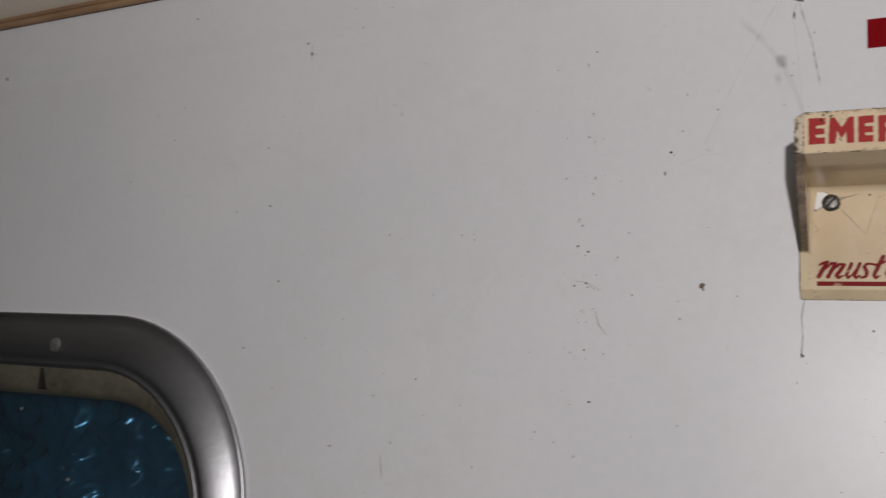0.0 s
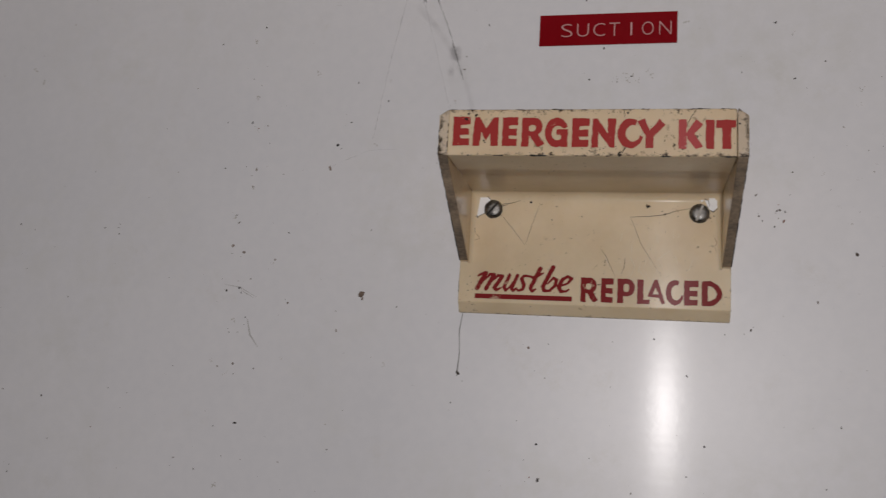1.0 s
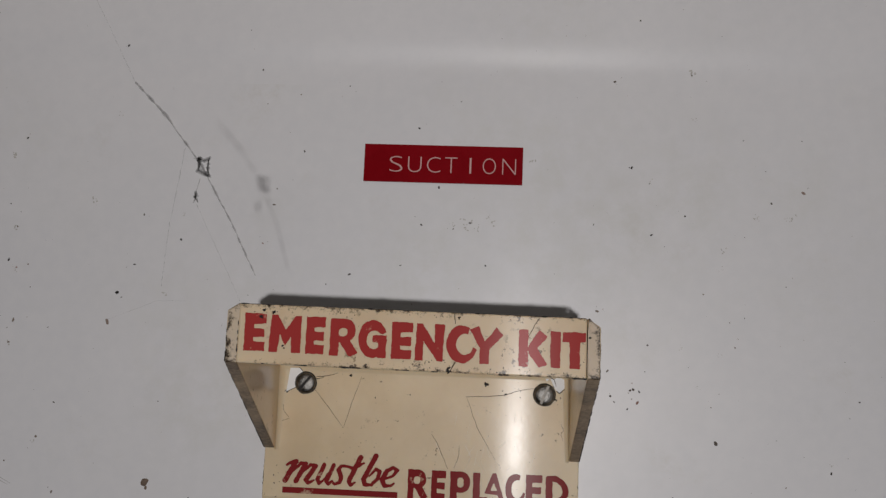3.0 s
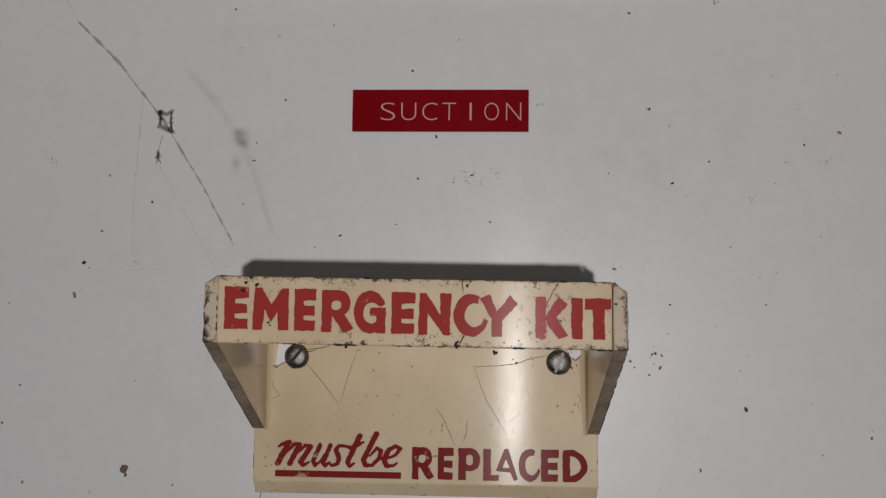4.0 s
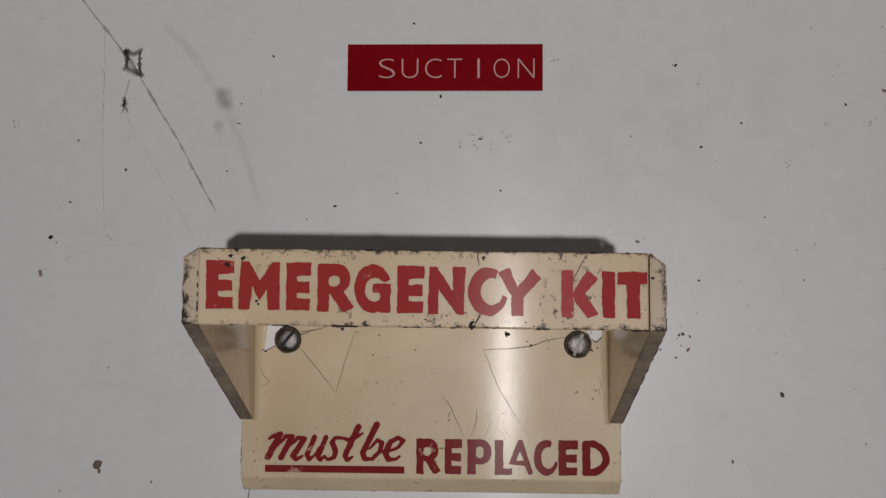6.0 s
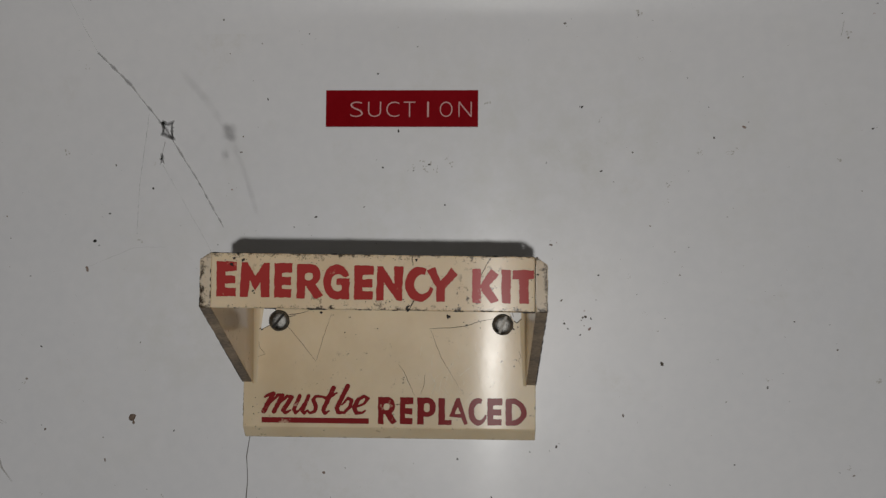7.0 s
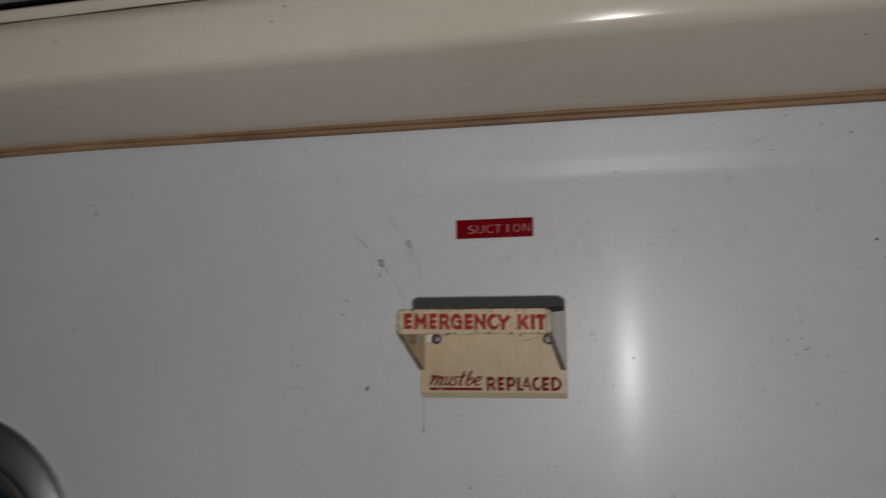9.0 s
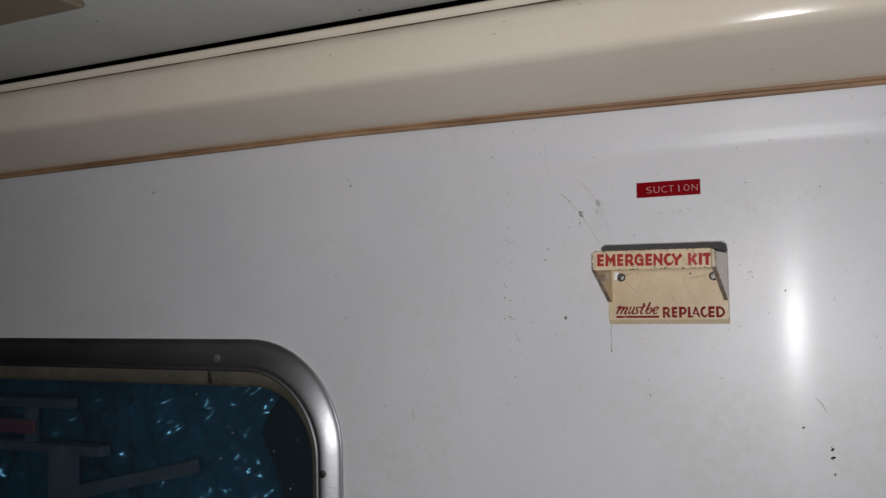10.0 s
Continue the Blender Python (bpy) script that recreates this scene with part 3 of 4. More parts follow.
def screw_mesh(r, h):
    """A domed slotted head that faces -y, with its slot along z."""
    bm = bmesh.new()
    prof = [(r, 0.0), (r, h * 0.45), (r * 0.93, h * 0.72), (r * 0.75, h * 0.92), (r * 0.4, h)]
    n = 24
    rings = [[bm.verts.new((q * math.cos(2 * math.pi * k / n), -y, q * math.sin(2 * math.pi * k / n))) for k in range(n)] for q, y in prof]
    for a, b in zip(rings, rings[1:]):
        for k in range(n):
            bm.faces.new((a[k], a[(k + 1) % n], b[(k + 1) % n], b[k]))
    bm.faces.new(rings[-1])
    return bm


def slot_mesh(r, h):
    return box((-r * 0.13, -h * 1.02, -r * 0.93), (r * 0.13, -h * 0.55, r * 0.93), r * 0.03)


def screw(at, r, h, turn, parent, mat, slot_mat=None):
    m = Matrix.Translation(at) @ Matrix.Rotation(radians(turn), 4, "Y")
    bm = screw_mesh(r, h)
    bm.transform(m)
    s = part("screw", bm, mat, parent, "tarnished slotted steel screw", True)
    b2 = slot_mesh(r, h)
    b2.transform(m)
    # the slot is a proud bar; its black stands in for the shade inside
    part("slot", b2, slot_mat or grime_black, s)
    if slot_mat:
        x, y, z = at
        rim = [(x + 1.03 * r * math.cos(radians(a)), y - 0.0002, z + 1.03 * r * math.sin(radians(a))) for a in range(0, 361, 12)]
        part("grime_ring", tube(rim, [0.00019 + 0.00012 * noise.noise(Vector((a * 0.5, x * 900, 1))) for a in range(len(rim))], 5), grime_black, s, "black grime round the screw")
    return s


dull_alloy = grained("dull alloy screw head", (0.08, 0.08, 0.078), (0.16, 0.158, 0.155), 300.0, (0.5, 0.65), 0.3, 900.0)
screw((-0.3945, WALL - 0.0096, 1.5205), 0.0042, 0.0020, 20, window, dull_alloy, dull_alloy)
screw((-0.2722, WALL - 0.0100, 1.4155), 0.0036, 0.0020, 70, window, steel)
part("sealant_joint", box((-0.4105, WALL - 0.0048, 1.4945), (-0.4080, WALL + 0.004, 1.5068), 0.0004), grime_black, window, "dark open joint in the sealant")


# ---- red embossed label ----
def build_label():
    lab = base("embossed_label", (0.049, WALL, 1.6535), "red embossed plastic tape label reading SUCTION on the wall", "label")
    part("tape", box((0.024, WALL - 0.0004, 1.6534), (0.074, WALL + 0.0002, 1.6655), 0.0001), tape_red, lab)
    xs = ((683, 712), (724, 754), (766, 796), (806, 833), (860, 864), (889, 918), (932, 962))
    for ch, (a, b) in zip("SUCTION", xs):
        letter(ch, 0.024 + (a - 626) * 0.0001425, 0.024 + (b - 626) * 0.0001425, 1.6566, 1.6616, WALL - 0.00065, tape_white, lab, -0.024, 0.0004)
    return lab


label_tape = build_label()


# ---- the kit bracket ----
def build_bracket():
    k = base("kit_bracket", (0.046, WALL, 1.5525), "yellowed cream plastic emergency kit bracket screwed to the wall", "bracket")
    fy, py = 0.322, 0.3755
    bm = prism([(WALL, 1.5525), (0.3785, 1.5525), (py, 1.5562), (py, 1.6090), (WALL, 1.6090)], 0, -0.0005, 0.0927, 0.0003)
    for f in bm.faces:
        f.material_index = 1 if f.calc_center_median().z > 1.6085 else 0
    plate = part("back_plate", bm, [plastic, top_black], k)
    bm = box((0.0045, fy, 1.5945), (0.0890, 0.3385, 1.6090), 0.0004)
    bm.normal_update()
    for f in bm.faces:
        f.material_index = 2 if f.normal.z > 0.9 else 1 if f.normal.z < -0.9 else 0
    face = part("face_board", bm, [plastic_face, plastic, top_black], k, "grimy cream front board with red capitals")
    bm = box((0.0030, 0.3385, 1.5960), (0.0895, py, 1.6088), 0.0003)
    bm.normal_update()
    for f in bm.faces:
        f.material_index = 1 if f.normal.z > 0.9 else 0
    part("top_panel", bm, [plastic, top_black], k)
    for side in (0, 1):
        # cheek between the front board and the plate, its lower edge sloping back
        out = [(fy, 1.5945), (fy, 1.6068), (fy, 1.6090), (py, 1.6090), (py, 1.5705), (py - 0.0025, 1.5705)]
        bm = prism(out, 0, 0.0, 0.0030, 0.0003)
        for v in bm.verts:
            f = (v.co.y - fy) / (py - fy)
            if side == 0:
                v.co.x += 0.0016 * (1 - f) - 0.0002 * f
            else:
                v.co.x += 0.0892 * (1 - f) + 0.0896 * f
        # chamfered upper front corner
        for v in bm.verts:
            if v.co.z > 1.6075 and (v.co.x < 0.0022 if side == 0 else v.co.x > 0.0918):
                v.co.z -= 0.0024 if side else 0.0016
        bm.normal_update()
        for f in bm.faces:
            n, c = f.normal, f.calc_center_median()
            if abs(n.z) > 0.7 and c.z > 1.60:
                f.material_index = 3
            elif abs(n.z) > 0.25 and c.z < 1.5946 and c.y < py - 0.003:
                f.material_index = 1
            elif abs(n.y) > 0.8:
                f.material_index = 2
        part("cheek", bm, [plastic_cheek, edge_dirt, plastic_end, top_black], k, "cream plastic cheek with a dirt-blackened cut edge")
    # the moulded hollows where the shelf and the cheeks run into the plate
    for x, way, r in ((0.0027, 1, 0.0030), (0.0897, -1, 0.0030)):
        bm = bmesh.new()
        rows = []
        for z in (1.5700, 1.5760, 1.5850, 1.5962):
            q = r * (0.45 + 0.55 * (z - 1.5700) / 0.0262)
            rows.append([bm.verts.new((x + way * q * (1 - math.sin(radians(a))), py + 0.00005 - q * (1 - math.cos(radians(a))), z)) for a in range(0, 91, 10)])
        for lo, hi in zip(rows, rows[1:]):
            for i in range(len(lo) - 1):
                bm.faces.new((lo[i], lo[i + 1], hi[i + 1], hi[i]))
        part("fillet", bm, plastic, k, smooth=True)
    part("fillet", sweep([(py + 0.00005 - 0.0032 * (1 - math.cos(radians(a))), 1.5961 - 0.0032 * (1 - math.sin(radians(a)))) for a in range(0, 91, 10)], [0.0028 + 0.0868 * i / 12 for i in range(13)]), plastic, k, smooth=True)
    screw((0.0107, py, 1.5899), 0.0031, 0.0016, 39, k, steel, grime_black)
    screw((0.0822, py, 1.5893), 0.0031, 0.0016, 22, k, steel, slot_glint)
    xs = ((0.0061, 0.0115), (0.0122, 0.0201), (0.0213, 0.0260), (0.0272, 0.0341), (0.0341, 0.0411), (0.0422, 0.0473), (0.0479, 0.0550), (0.0554, 0.0628), (0.0609, 0.0690), (0.0728, 0.0797), (0.0803, 0.0827), (0.0832, 0.0887))
    for ch, (a, b) in zip("EMERGENCYKIT", xs):
        drop = 0.0013 * ((a + b) / 2 - 0.008) / 0.078
        paint_capital(ch, a, b, 1.5978 - drop, 1.6069 - 1.35 * drop, fy - 0.00010 - 0.00002 * (ch in "GY"), letter_faded if ch == "K" else letter_red, face)
    xs = ((0.0428, 0.0489), (0.0498, 0.0540), (0.0553, 0.0611), (0.0620, 0.0663), (0.0648, 0.0714), (0.0715, 0.0773), (0.0775, 0.0822), (0.0832, 0.0899))
    for ch, (a, b) in zip("REPLACED", xs):
        paint_capital(ch, a - 0.0001, b + 0.0001, 1.5574, 1.5661, py - 0.00010 - 0.00002 * (ch == "A"), letter_dark, plate, 0.012, 0.014)
    low = (("m", 0.0054, 0.0159), ("u", 0.0153, 0.0212), ("s", 0.0200, 0.0248), ("t", 0.0242, 0.0298), ("b", 0.0289, 0.0350), ("e", 0.0344, 0.0402))
    for n, (ch, a, b) in enumerate(low):
        paint_script(ch, a, b, 1.5606, 0.0054, py - 0.00010 - 0.00001 * n, letter_dark, plate)
    part("underline", box((0.0056, py - 0.00015, 1.5575), (0.0399, py + 0.0001, 1.5592)), letter_dark, plate)
    return k


bracket = build_bracket()



# ---- cracks, torn paper and dirt on the bracket ----
crack_dark = material("dirty crack", (0.06, 0.040, 0.026), 0.7)
crack_fine = material("fine brown crack and web shadow", (0.22, 0.145, 0.09), 0.7)
scratch_pale = material("fresh scratch", (0.80, 0.74, 0.62), 0.4)
paper_white = grained("torn white paper", (0.82, 0.83, 0.84), (0.88, 0.88, 0.88), 200.0, (0.6, 0.8), 0.3, 900.0)


def line_on(points, y, r, parent, mat, name):
    """A hairline that follows the points (x, z) just proud of the surface, with a slight wander."""
    pts = []
    for (xa, za), (xb, zb) in zip(points, points[1:]):
        for k in range(5):
            f = k / 5
            x, z = xa + (xb - xa) * f, za + (zb - za) * f
            pts.append((x + 0.00016 * noise.noise(Vector((x * 700, z * 700, 2))), y, z + 0.00016 * noise.noise(Vector((x * 700, z * 700, 8)))))
    pts.append((points[-1][0], y, points[-1][1]))
    n = len(pts) - 1
    part(name, tube(pts, [r * (0.45 + 0.55 * math.sin(math.pi * min(1, (i + 0.6) / n))) for i in range(n + 1)], 5), mat, parent)


PY = 0.3755
plate = [o for o in bracket.children if o.name.startswith("back_plate")][0]
face = [o for o in bracket.children if o.name.startswith("face_board")][0]
for pts, r in (
    # the first line is a crack and also paints the cobweb's shadow
    ([(0.0136, 1.5879), (0.0185, 1.5823), (0.0227, 1.5771)], 0.000095),
    ([(0.0229, 1.5773), (0.0249, 1.5844), (0.0275, 1.5924)], 0.00008),
    ([(0.0136, 1.5917), (0.0150, 1.5920), (0.0172, 1.5922), (0.0203, 1.5932)], 0.00013),
    ([(0.0591, 1.5878), (0.0654, 1.5881), (0.0704, 1.5887), (0.0753, 1.5904), (0.0792, 1.5911)], 0.00011),
    ([(0.0594, 1.5874), (0.0626, 1.5789), (0.0682, 1.5698)], 0.00008),
    ([(0.0040, 1.5858), (0.0044, 1.5816), (0.0063, 1.5792), (0.0034, 1.5781)], 0.00008),
    ([(0.0873, 1.5811), (0.0881, 1.5789), (0.0873, 1.5782), (0.0880, 1.5761)], 0.00008),
    ([(0.0036, 1.5868), (0.0072, 1.5887)], 0.00016),
    ([(0.0492, 1.5764), (0.0510, 1.5740), (0.0530, 1.5696), (0.0544, 1.5666)], 0.00009),
    ([(0.0576, 1.5734), (0.0575, 1.5705), (0.0563, 1.5669)], 0.00008),
    ([(0.0128, 1.5910), (0.0160, 1.5917)], 0.00014),
):
    line_on(pts, PY, r, plate, crack_dark if r > 0.0001 else crack_fine, "crack")
for pts, r in (
    ([(0.0594, 1.5736), (0.0610, 1.5705), (0.0594, 1.5662)], 0.00008),
    ([(0.0506, 1.5740), (0.0527, 1.5694)], 0.00006),
    ([(0.0686, 1.5729), (0.0725, 1.5761)], 0.00006),
    ([(0.0640, 1.5700), (0.0655, 1.5752)], 0.00005),
    ([(0.0560, 1.5790), (0.0566, 1.5830)], 0.00005),
    ([(0.0622, 1.5680), (0.0630, 1.5722)], 0.00005),
    ([(0.0790, 1.5690), (0.0800, 1.5730)], 0.00005),
    ([(0.0745, 1.5745), (0.0752, 1.5712)], 0.00005),
):
    line_on(pts, PY, r, plate, scratch_pale, "scratch")
for pts, r in (([(0.0778, 1.6087), (0.0765, 1.6068), (0.0752, 1.6042), (0.0735, 1.6015)], 0.00008), ([(0.0572, 1.6088), (0.0574, 1.6062)], 0.00014), ([(0.0578, 1.5972), (0.0566, 1.5950)], 0.00016)):
    line_on(pts, 0.322, r, face, crack_dark, "crack")


def scrap(points, y):
    """A torn scrap of paper caught under a screw."""
    part("paper_scrap", prism(points, 1, y - 0.00018, y + 0.0001), paper_white, plate, "torn white paper scrap")


scrap([(0.0060, 1.5960), (0.0075, 1.5959), (0.0086, 1.5944), (0.0099, 1.5928), (0.0096, 1.5900), (0.0075, 1.5884), (0.0049, 1.5871), (0.0051, 1.5890), (0.0055, 1.5925)], PY - 0.00006)
scrap([(0.0816, 1.5958), (0.0845, 1.5960), (0.0878, 1.5958), (0.0882, 1.5938), (0.0881, 1.5915), (0.0867, 1.5900), (0.0856, 1.5906), (0.0849, 1.5918), (0.0838, 1.5942), (0.0828, 1.5932)], PY)
scrap([(0.0852, 1.5953), (0.0872, 1.5950), (0.0878, 1.5926), (0.0864, 1.5914), (0.0856, 1.5932)], PY - 0.0003)
for pts, r in (
    ([(0.0075, 1.5959), (0.0086, 1.5944), (0.0097, 1.5930)], 0.00014),
    ([(0.0049, 1.5870), (0.0075, 1.5883), (0.0086, 1.5889)], 0.00010),
    ([(0.0828, 1.5957), (0.0838, 1.5945), (0.0850, 1.5938), (0.0856, 1.5918)], 0.00012),
    ([(0.0856, 1.5906), (0.0867, 1.5899), (0.0882, 1.5912)], 0.00016),
):
    line_on(pts, PY - 0.0003, r, plate, crack_dark, "crack")

# ---- dirt on the wall ----
speck_mat = material("fly specks and grit", (0.03, 0.022, 0.016), 0.8)
info = speck_mat.node_tree.nodes.new("ShaderNodeNewGeometry")
link(speck_mat, ramp(speck_mat, info.outputs["Random Per Island"], [(0.0, (0.012, 0.010, 0.009)), (0.45, (0.045, 0.036, 0.028)), (0.72, (0.12, 0.095, 0.075)), (0.93, (0.26, 0.21, 0.175)), (1.0, (0.30, 0.10, 0.075))]), bsdf(speck_mat).inputs["Base Color"])
rng = random.Random(7)


def blob(bm, x, y, z, r, flat=0.35, stretch=None):
    n = 9
    st = stretch or 1 + rng.random() * 0.7
    turn = rng.random() * math.pi
    rim, mid = [], []
    for k in range(n):
        a = 2 * math.pi * k / n
        q = r * (0.75 + 0.5 * rng.random())
        u, v = q * math.cos(a) * st, q * math.sin(a) / st ** 0.5
        c, s2 = math.cos(turn), math.sin(turn)
        rim.append(bm.verts.new((x + u * c - v * s2, y, z + u * s2 + v * c)))
        mid.append(bm.verts.new((x + 0.6 * (u * c - v * s2), y - flat * r, z + 0.6 * (u * s2 + v * c))))
    for k in range(n):
        j = (k + 1) % n
        bm.faces.new((rim[k], rim[j], mid[j], mid[k]))
    bm.faces.new(mid)


def grime_specks(parent, y, clusters):
    """Fine black grit, in clusters of (x, z, spread x, spread z, count, largest radius)."""
    bm = bmesh.new()
    for cx, cz, sx, sz, n, r in clusters:
        for _ in range(n):
            blob(bm, rng.gauss(cx, sx), y + 0.00001, rng.gauss(cz, sz), r * (0.18 + 0.82 * rng.random() ** 3), 0.3)
    return tagged(part("grime_specks", bm, speck_mat, parent, "fine black grit"), kind="stuff")


def glass_dust():
    bm = bmesh.new()
    for x, z, r in ((-0.320, 1.395, 1.1), (-0.312, 1.442, 0.6), (-0.389, 1.445, 1.0), (-0.404, 1.419, 1.0), (-0.339, 1.430, 0.5), (-0.435, 1.482, 0.8)):
        blob(bm, x, WALL + 0.0064, z, r * 0.001, 0.2)
        for _ in range(5):
            blob(bm, x + rng.gauss(0, 0.012), WALL + 0.0064, z + rng.gauss(0, 0.012), r * 0.0003, 0.2)
    pane = [o for o in window.children if o.name.startswith("pane")][0]
    return part("dust_specks", bm, grained("grey dust", (0.20, 0.21, 0.21), (0.34, 0.34, 0.33), 300.0, (0.8, 0.9), 0.2, 900.0), pane, "specks of grey dust")


glass_dust()
FACE_Y = 0.322


def stuck_bits(parent, y, bits):
    """Single lumps of black dirt stuck on a face."""
    bm = bmesh.new()
    for x, z, r in bits:
        for _ in range(3):
            blob(bm, x + rng.gauss(0, 0.4) * r, y + 0.00001, z + rng.gauss(0, 0.5) * r, r * (0.5 + 0.5 * rng.random()), 0.4)
    return tagged(part("dirt_lumps", bm, grime_black, parent, "black lumps of stuck dirt"), kind="stuff")


stuck_bits(plate, PY, ((0.0651, 1.5916, 0.0005), (0.0708, 1.5889, 0.0003), (0.0423, 1.5876, 0.0002), (0.0319, 1.5864, 0.0002), (0.0241, 1.5925, 0.0004), (0.0052, 1.5870, 0.0003), (0.0850, 1.5918, 0.0005)))
stuck_bits(face, FACE_Y - 0.00012, ((0.0101, 1.6057, 0.0004), (0.0130, 1.6070, 0.0004), (0.0106, 1.6076, 0.0003), (0.0158, 1.5989, 0.0003), (0.0582, 1.6078, 0.0003), (0.0896, 1.6043, 0.0003), (0.0560, 1.5952, 0.0004)))
grime_specks(face, FACE_Y, [
    (0.0495, 1.5968, 0.0030, 0.0008, 60, 0.00022), (0.0300, 1.6076, 0.0030, 0.0006, 36, 0.00018), (0.0700, 1.5956, 0.0080, 0.0005, 30, 0.0002),
    (0.0100, 1.6078, 0.0040, 0.0004, 24, 0.00018), (0.0500, 1.6080, 0.0180, 0.0004, 46, 0.00015), (0.0300, 1.5955, 0.0150, 0.0004, 46, 0.00015),
    (0.0062, 1.6020, 0.0005, 0.0040, 24, 0.00016), (0.0880, 1.6000, 0.0005, 0.0040, 24, 0.00016), (0.0450, 1.6020, 0.0200, 0.0030, 40, 0.0001)])
grime_specks(plate, PY, [
    (0.0450, 1.5740, 0.0200, 0.0090, 70, 0.00013), (0.0175, 1.5900, 0.0030, 0.0020, 14, 0.00016), (0.0760, 1.5910, 0.0030, 0.0010, 10, 0.0002),
    (0.0860, 1.5885, 0.0010, 0.0020, 12, 0.0003), (0.0030, 1.5600, 0.0008, 0.0030, 10, 0.0002), (0.0600, 1.5560, 0.0200, 0.0004, 18, 0.00015)])


def edge_line(a, b, r, cut, parent, seed, mat=grime_black, name="edge_grime", label="black line of grime and shadow outline"):
    """An edge line for grime, shadow outline and tape gloss: it swells, thins, breaks up."""
    a, b = Vector(a), Vector(b)
    n = max(8, int((b - a).length / 0.0004))
    run = []
    for i in range(n + 1):
        p = a.lerp(b, i / n)
        f = noise.noise(Vector((i * 0.11, seed, 0.5))) + 0.6 * noise.noise(Vector((i * 0.43, seed, 3.5)))
        run.append((tuple(p), r * min(1.0, max(0.0, f - cut))))
    bm = bmesh.new()
    cur = []
    for p, q in run + [(None, 0.0)]:
        if q > 0.00001:
            cur.append((p, q))
        elif cur:
            if len(cur) > 2:
                tube([c[0] for c in cur], [c[1] for c in cur], 5, bm)
            cur = []
    return part(name, bm, mat, parent, label)


edge_line((0.0046, FACE_Y + 0.0002, 1.6089), (0.0890, FACE_Y + 0.0002, 1.6089), 0.00030, -0.05, face, 1.0)
edge_line((0.0046, FACE_Y + 0.0002, 1.5946), (0.0890, FACE_Y + 0.0002, 1.5946), 0.00032, 0.0, face, 2.0)
edge_line((0.0044, FACE_Y + 0.0001, 1.5948), (0.0044, FACE_Y + 0.0001, 1.6085), 0.00028, 0.0, face, 3.0)
edge_line((0.0892, FACE_Y + 0.0001, 1.5948), (0.0892, FACE_Y + 0.0001, 1.6080), 0.00025, -0.1, face, 4.0)
cheeks = [o for o in bracket.children if o.name.startswith("cheek")]
# black along the cheeks: grime, and the rim of shadow drawn in with it
for ch, xf, xb in ((cheeks[0], 0.0017, -0.0001), (cheeks[1], 0.0921, 0.0925)):
    edge_line((xf, FACE_Y + 0.0003, 1.5948), (xf, FACE_Y + 0.0003, 1.6066), 0.00026, -0.80, ch, 5.0 + xf)
    edge_line((xf, FACE_Y + 0.0003, 1.5947), (xb, PY - 0.0025, 1.5707), 0.00026, -0.80, ch, 6.0 + xf)
edge_line((-0.0004, PY + 0.0004, 1.5565), (-0.0004, PY + 0.0004, 1.5700), 0.0004, -0.05, plate, 8.0)
edge_line((0.0000, 0.3788, 1.5526), (0.0920, 0.3788, 1.5526), 0.0003, 0.1, plate, 9.0)
edge_line((0.0926, PY + 0.0004, 1.5560), (0.0926, PY + 0.0004, 1.5700), 0.0003, 0.05, plate, 10.0)

# the shelf was moulded a little askew: its front hangs lower at one end
for ob in bracket.children_recursive:
    shelf = ob.name.split(".")[0] in ("face_board", "cheek", "top_panel") or (ob.parent in (face, *cheeks) and not ob.name.startswith("letter"))
    if shelf:
        for v in ob.data.vertices:
            v.co.z += 0.0075 * (0.046 - v.co.x) * max(0.0, min(1.0, (PY - v.co.y) / (PY - FACE_Y)))

tape = [o for o in label_tape.children if o.name.startswith("tape")][0]
# white line that paints the gloss along the tape's lower edge
edge_line((0.0535, WALL - 0.0003, 1.6535), (0.0685, WALL - 0.0003, 1.6535), 0.00032, -0.05, tape, 12.0, paper_white, "gloss_edge", "white line painted as gloss on the tape edge")
swirl = random.Random(21)
for _ in range(16):
    x, z, a = swirl.gauss(0.0640, 0.0060), swirl.gauss(0.5 * (1.556 + 1.584), 0.0065), swirl.uniform(0.9, 2.2)
    h, b = swirl.uniform(0.0015, 0.0045), swirl.uniform(-0.0008, 0.0008)
    line_on([(x, z), (x + 0.5 * h * math.cos(a) + b, z + 0.5 * h * math.sin(a)), (x + h * math.cos(a), z + h * math.sin(a))], PY, 0.00004, plate, scratch_pale, "scratch")

# the larger specks: metres along the wall, metres up, radius in millimetres
FAR_SPECKS = [(-0.485, 1.692, 1.4), (-0.334, 1.64, 0.4), (-0.329, 1.659, 0.4), (-0.324, 1.711, 0.7), (-0.269, 1.524, 0.6), (-0.266, 1.631, 0.6), (-0.261, 1.599, 0.6), (-0.251, 1.559, 0.6), (-0.247, 1.688, 0.6), (-0.244, 1.682, 1), (-0.211, 1.479, 0.6), (-0.187, 1.582, 0.4), (-0.1778, 1.4832, 0.36), (-0.167, 1.5132, 0.48), (-0.0997, 1.6968, 0.4), (-0.099, 1.6249, 0.18), (-0.0924, 1.5576, 0.36), (-0.0923, 1.5063, 0.18), (-0.0915, 1.5751, 0.53), (-0.0911, 1.5872, 0.24), (-0.0899, 1.5842, 0.33), (-0.0884, 1.6247, 0.33), (-0.0871, 1.5587, 0.36), (-0.0868, 1.5298, 0.36), (-0.0867, 1.5726, 0.46), (-0.0867, 1.6354, 0.24), (-0.0865, 1.6647, 0.3)]
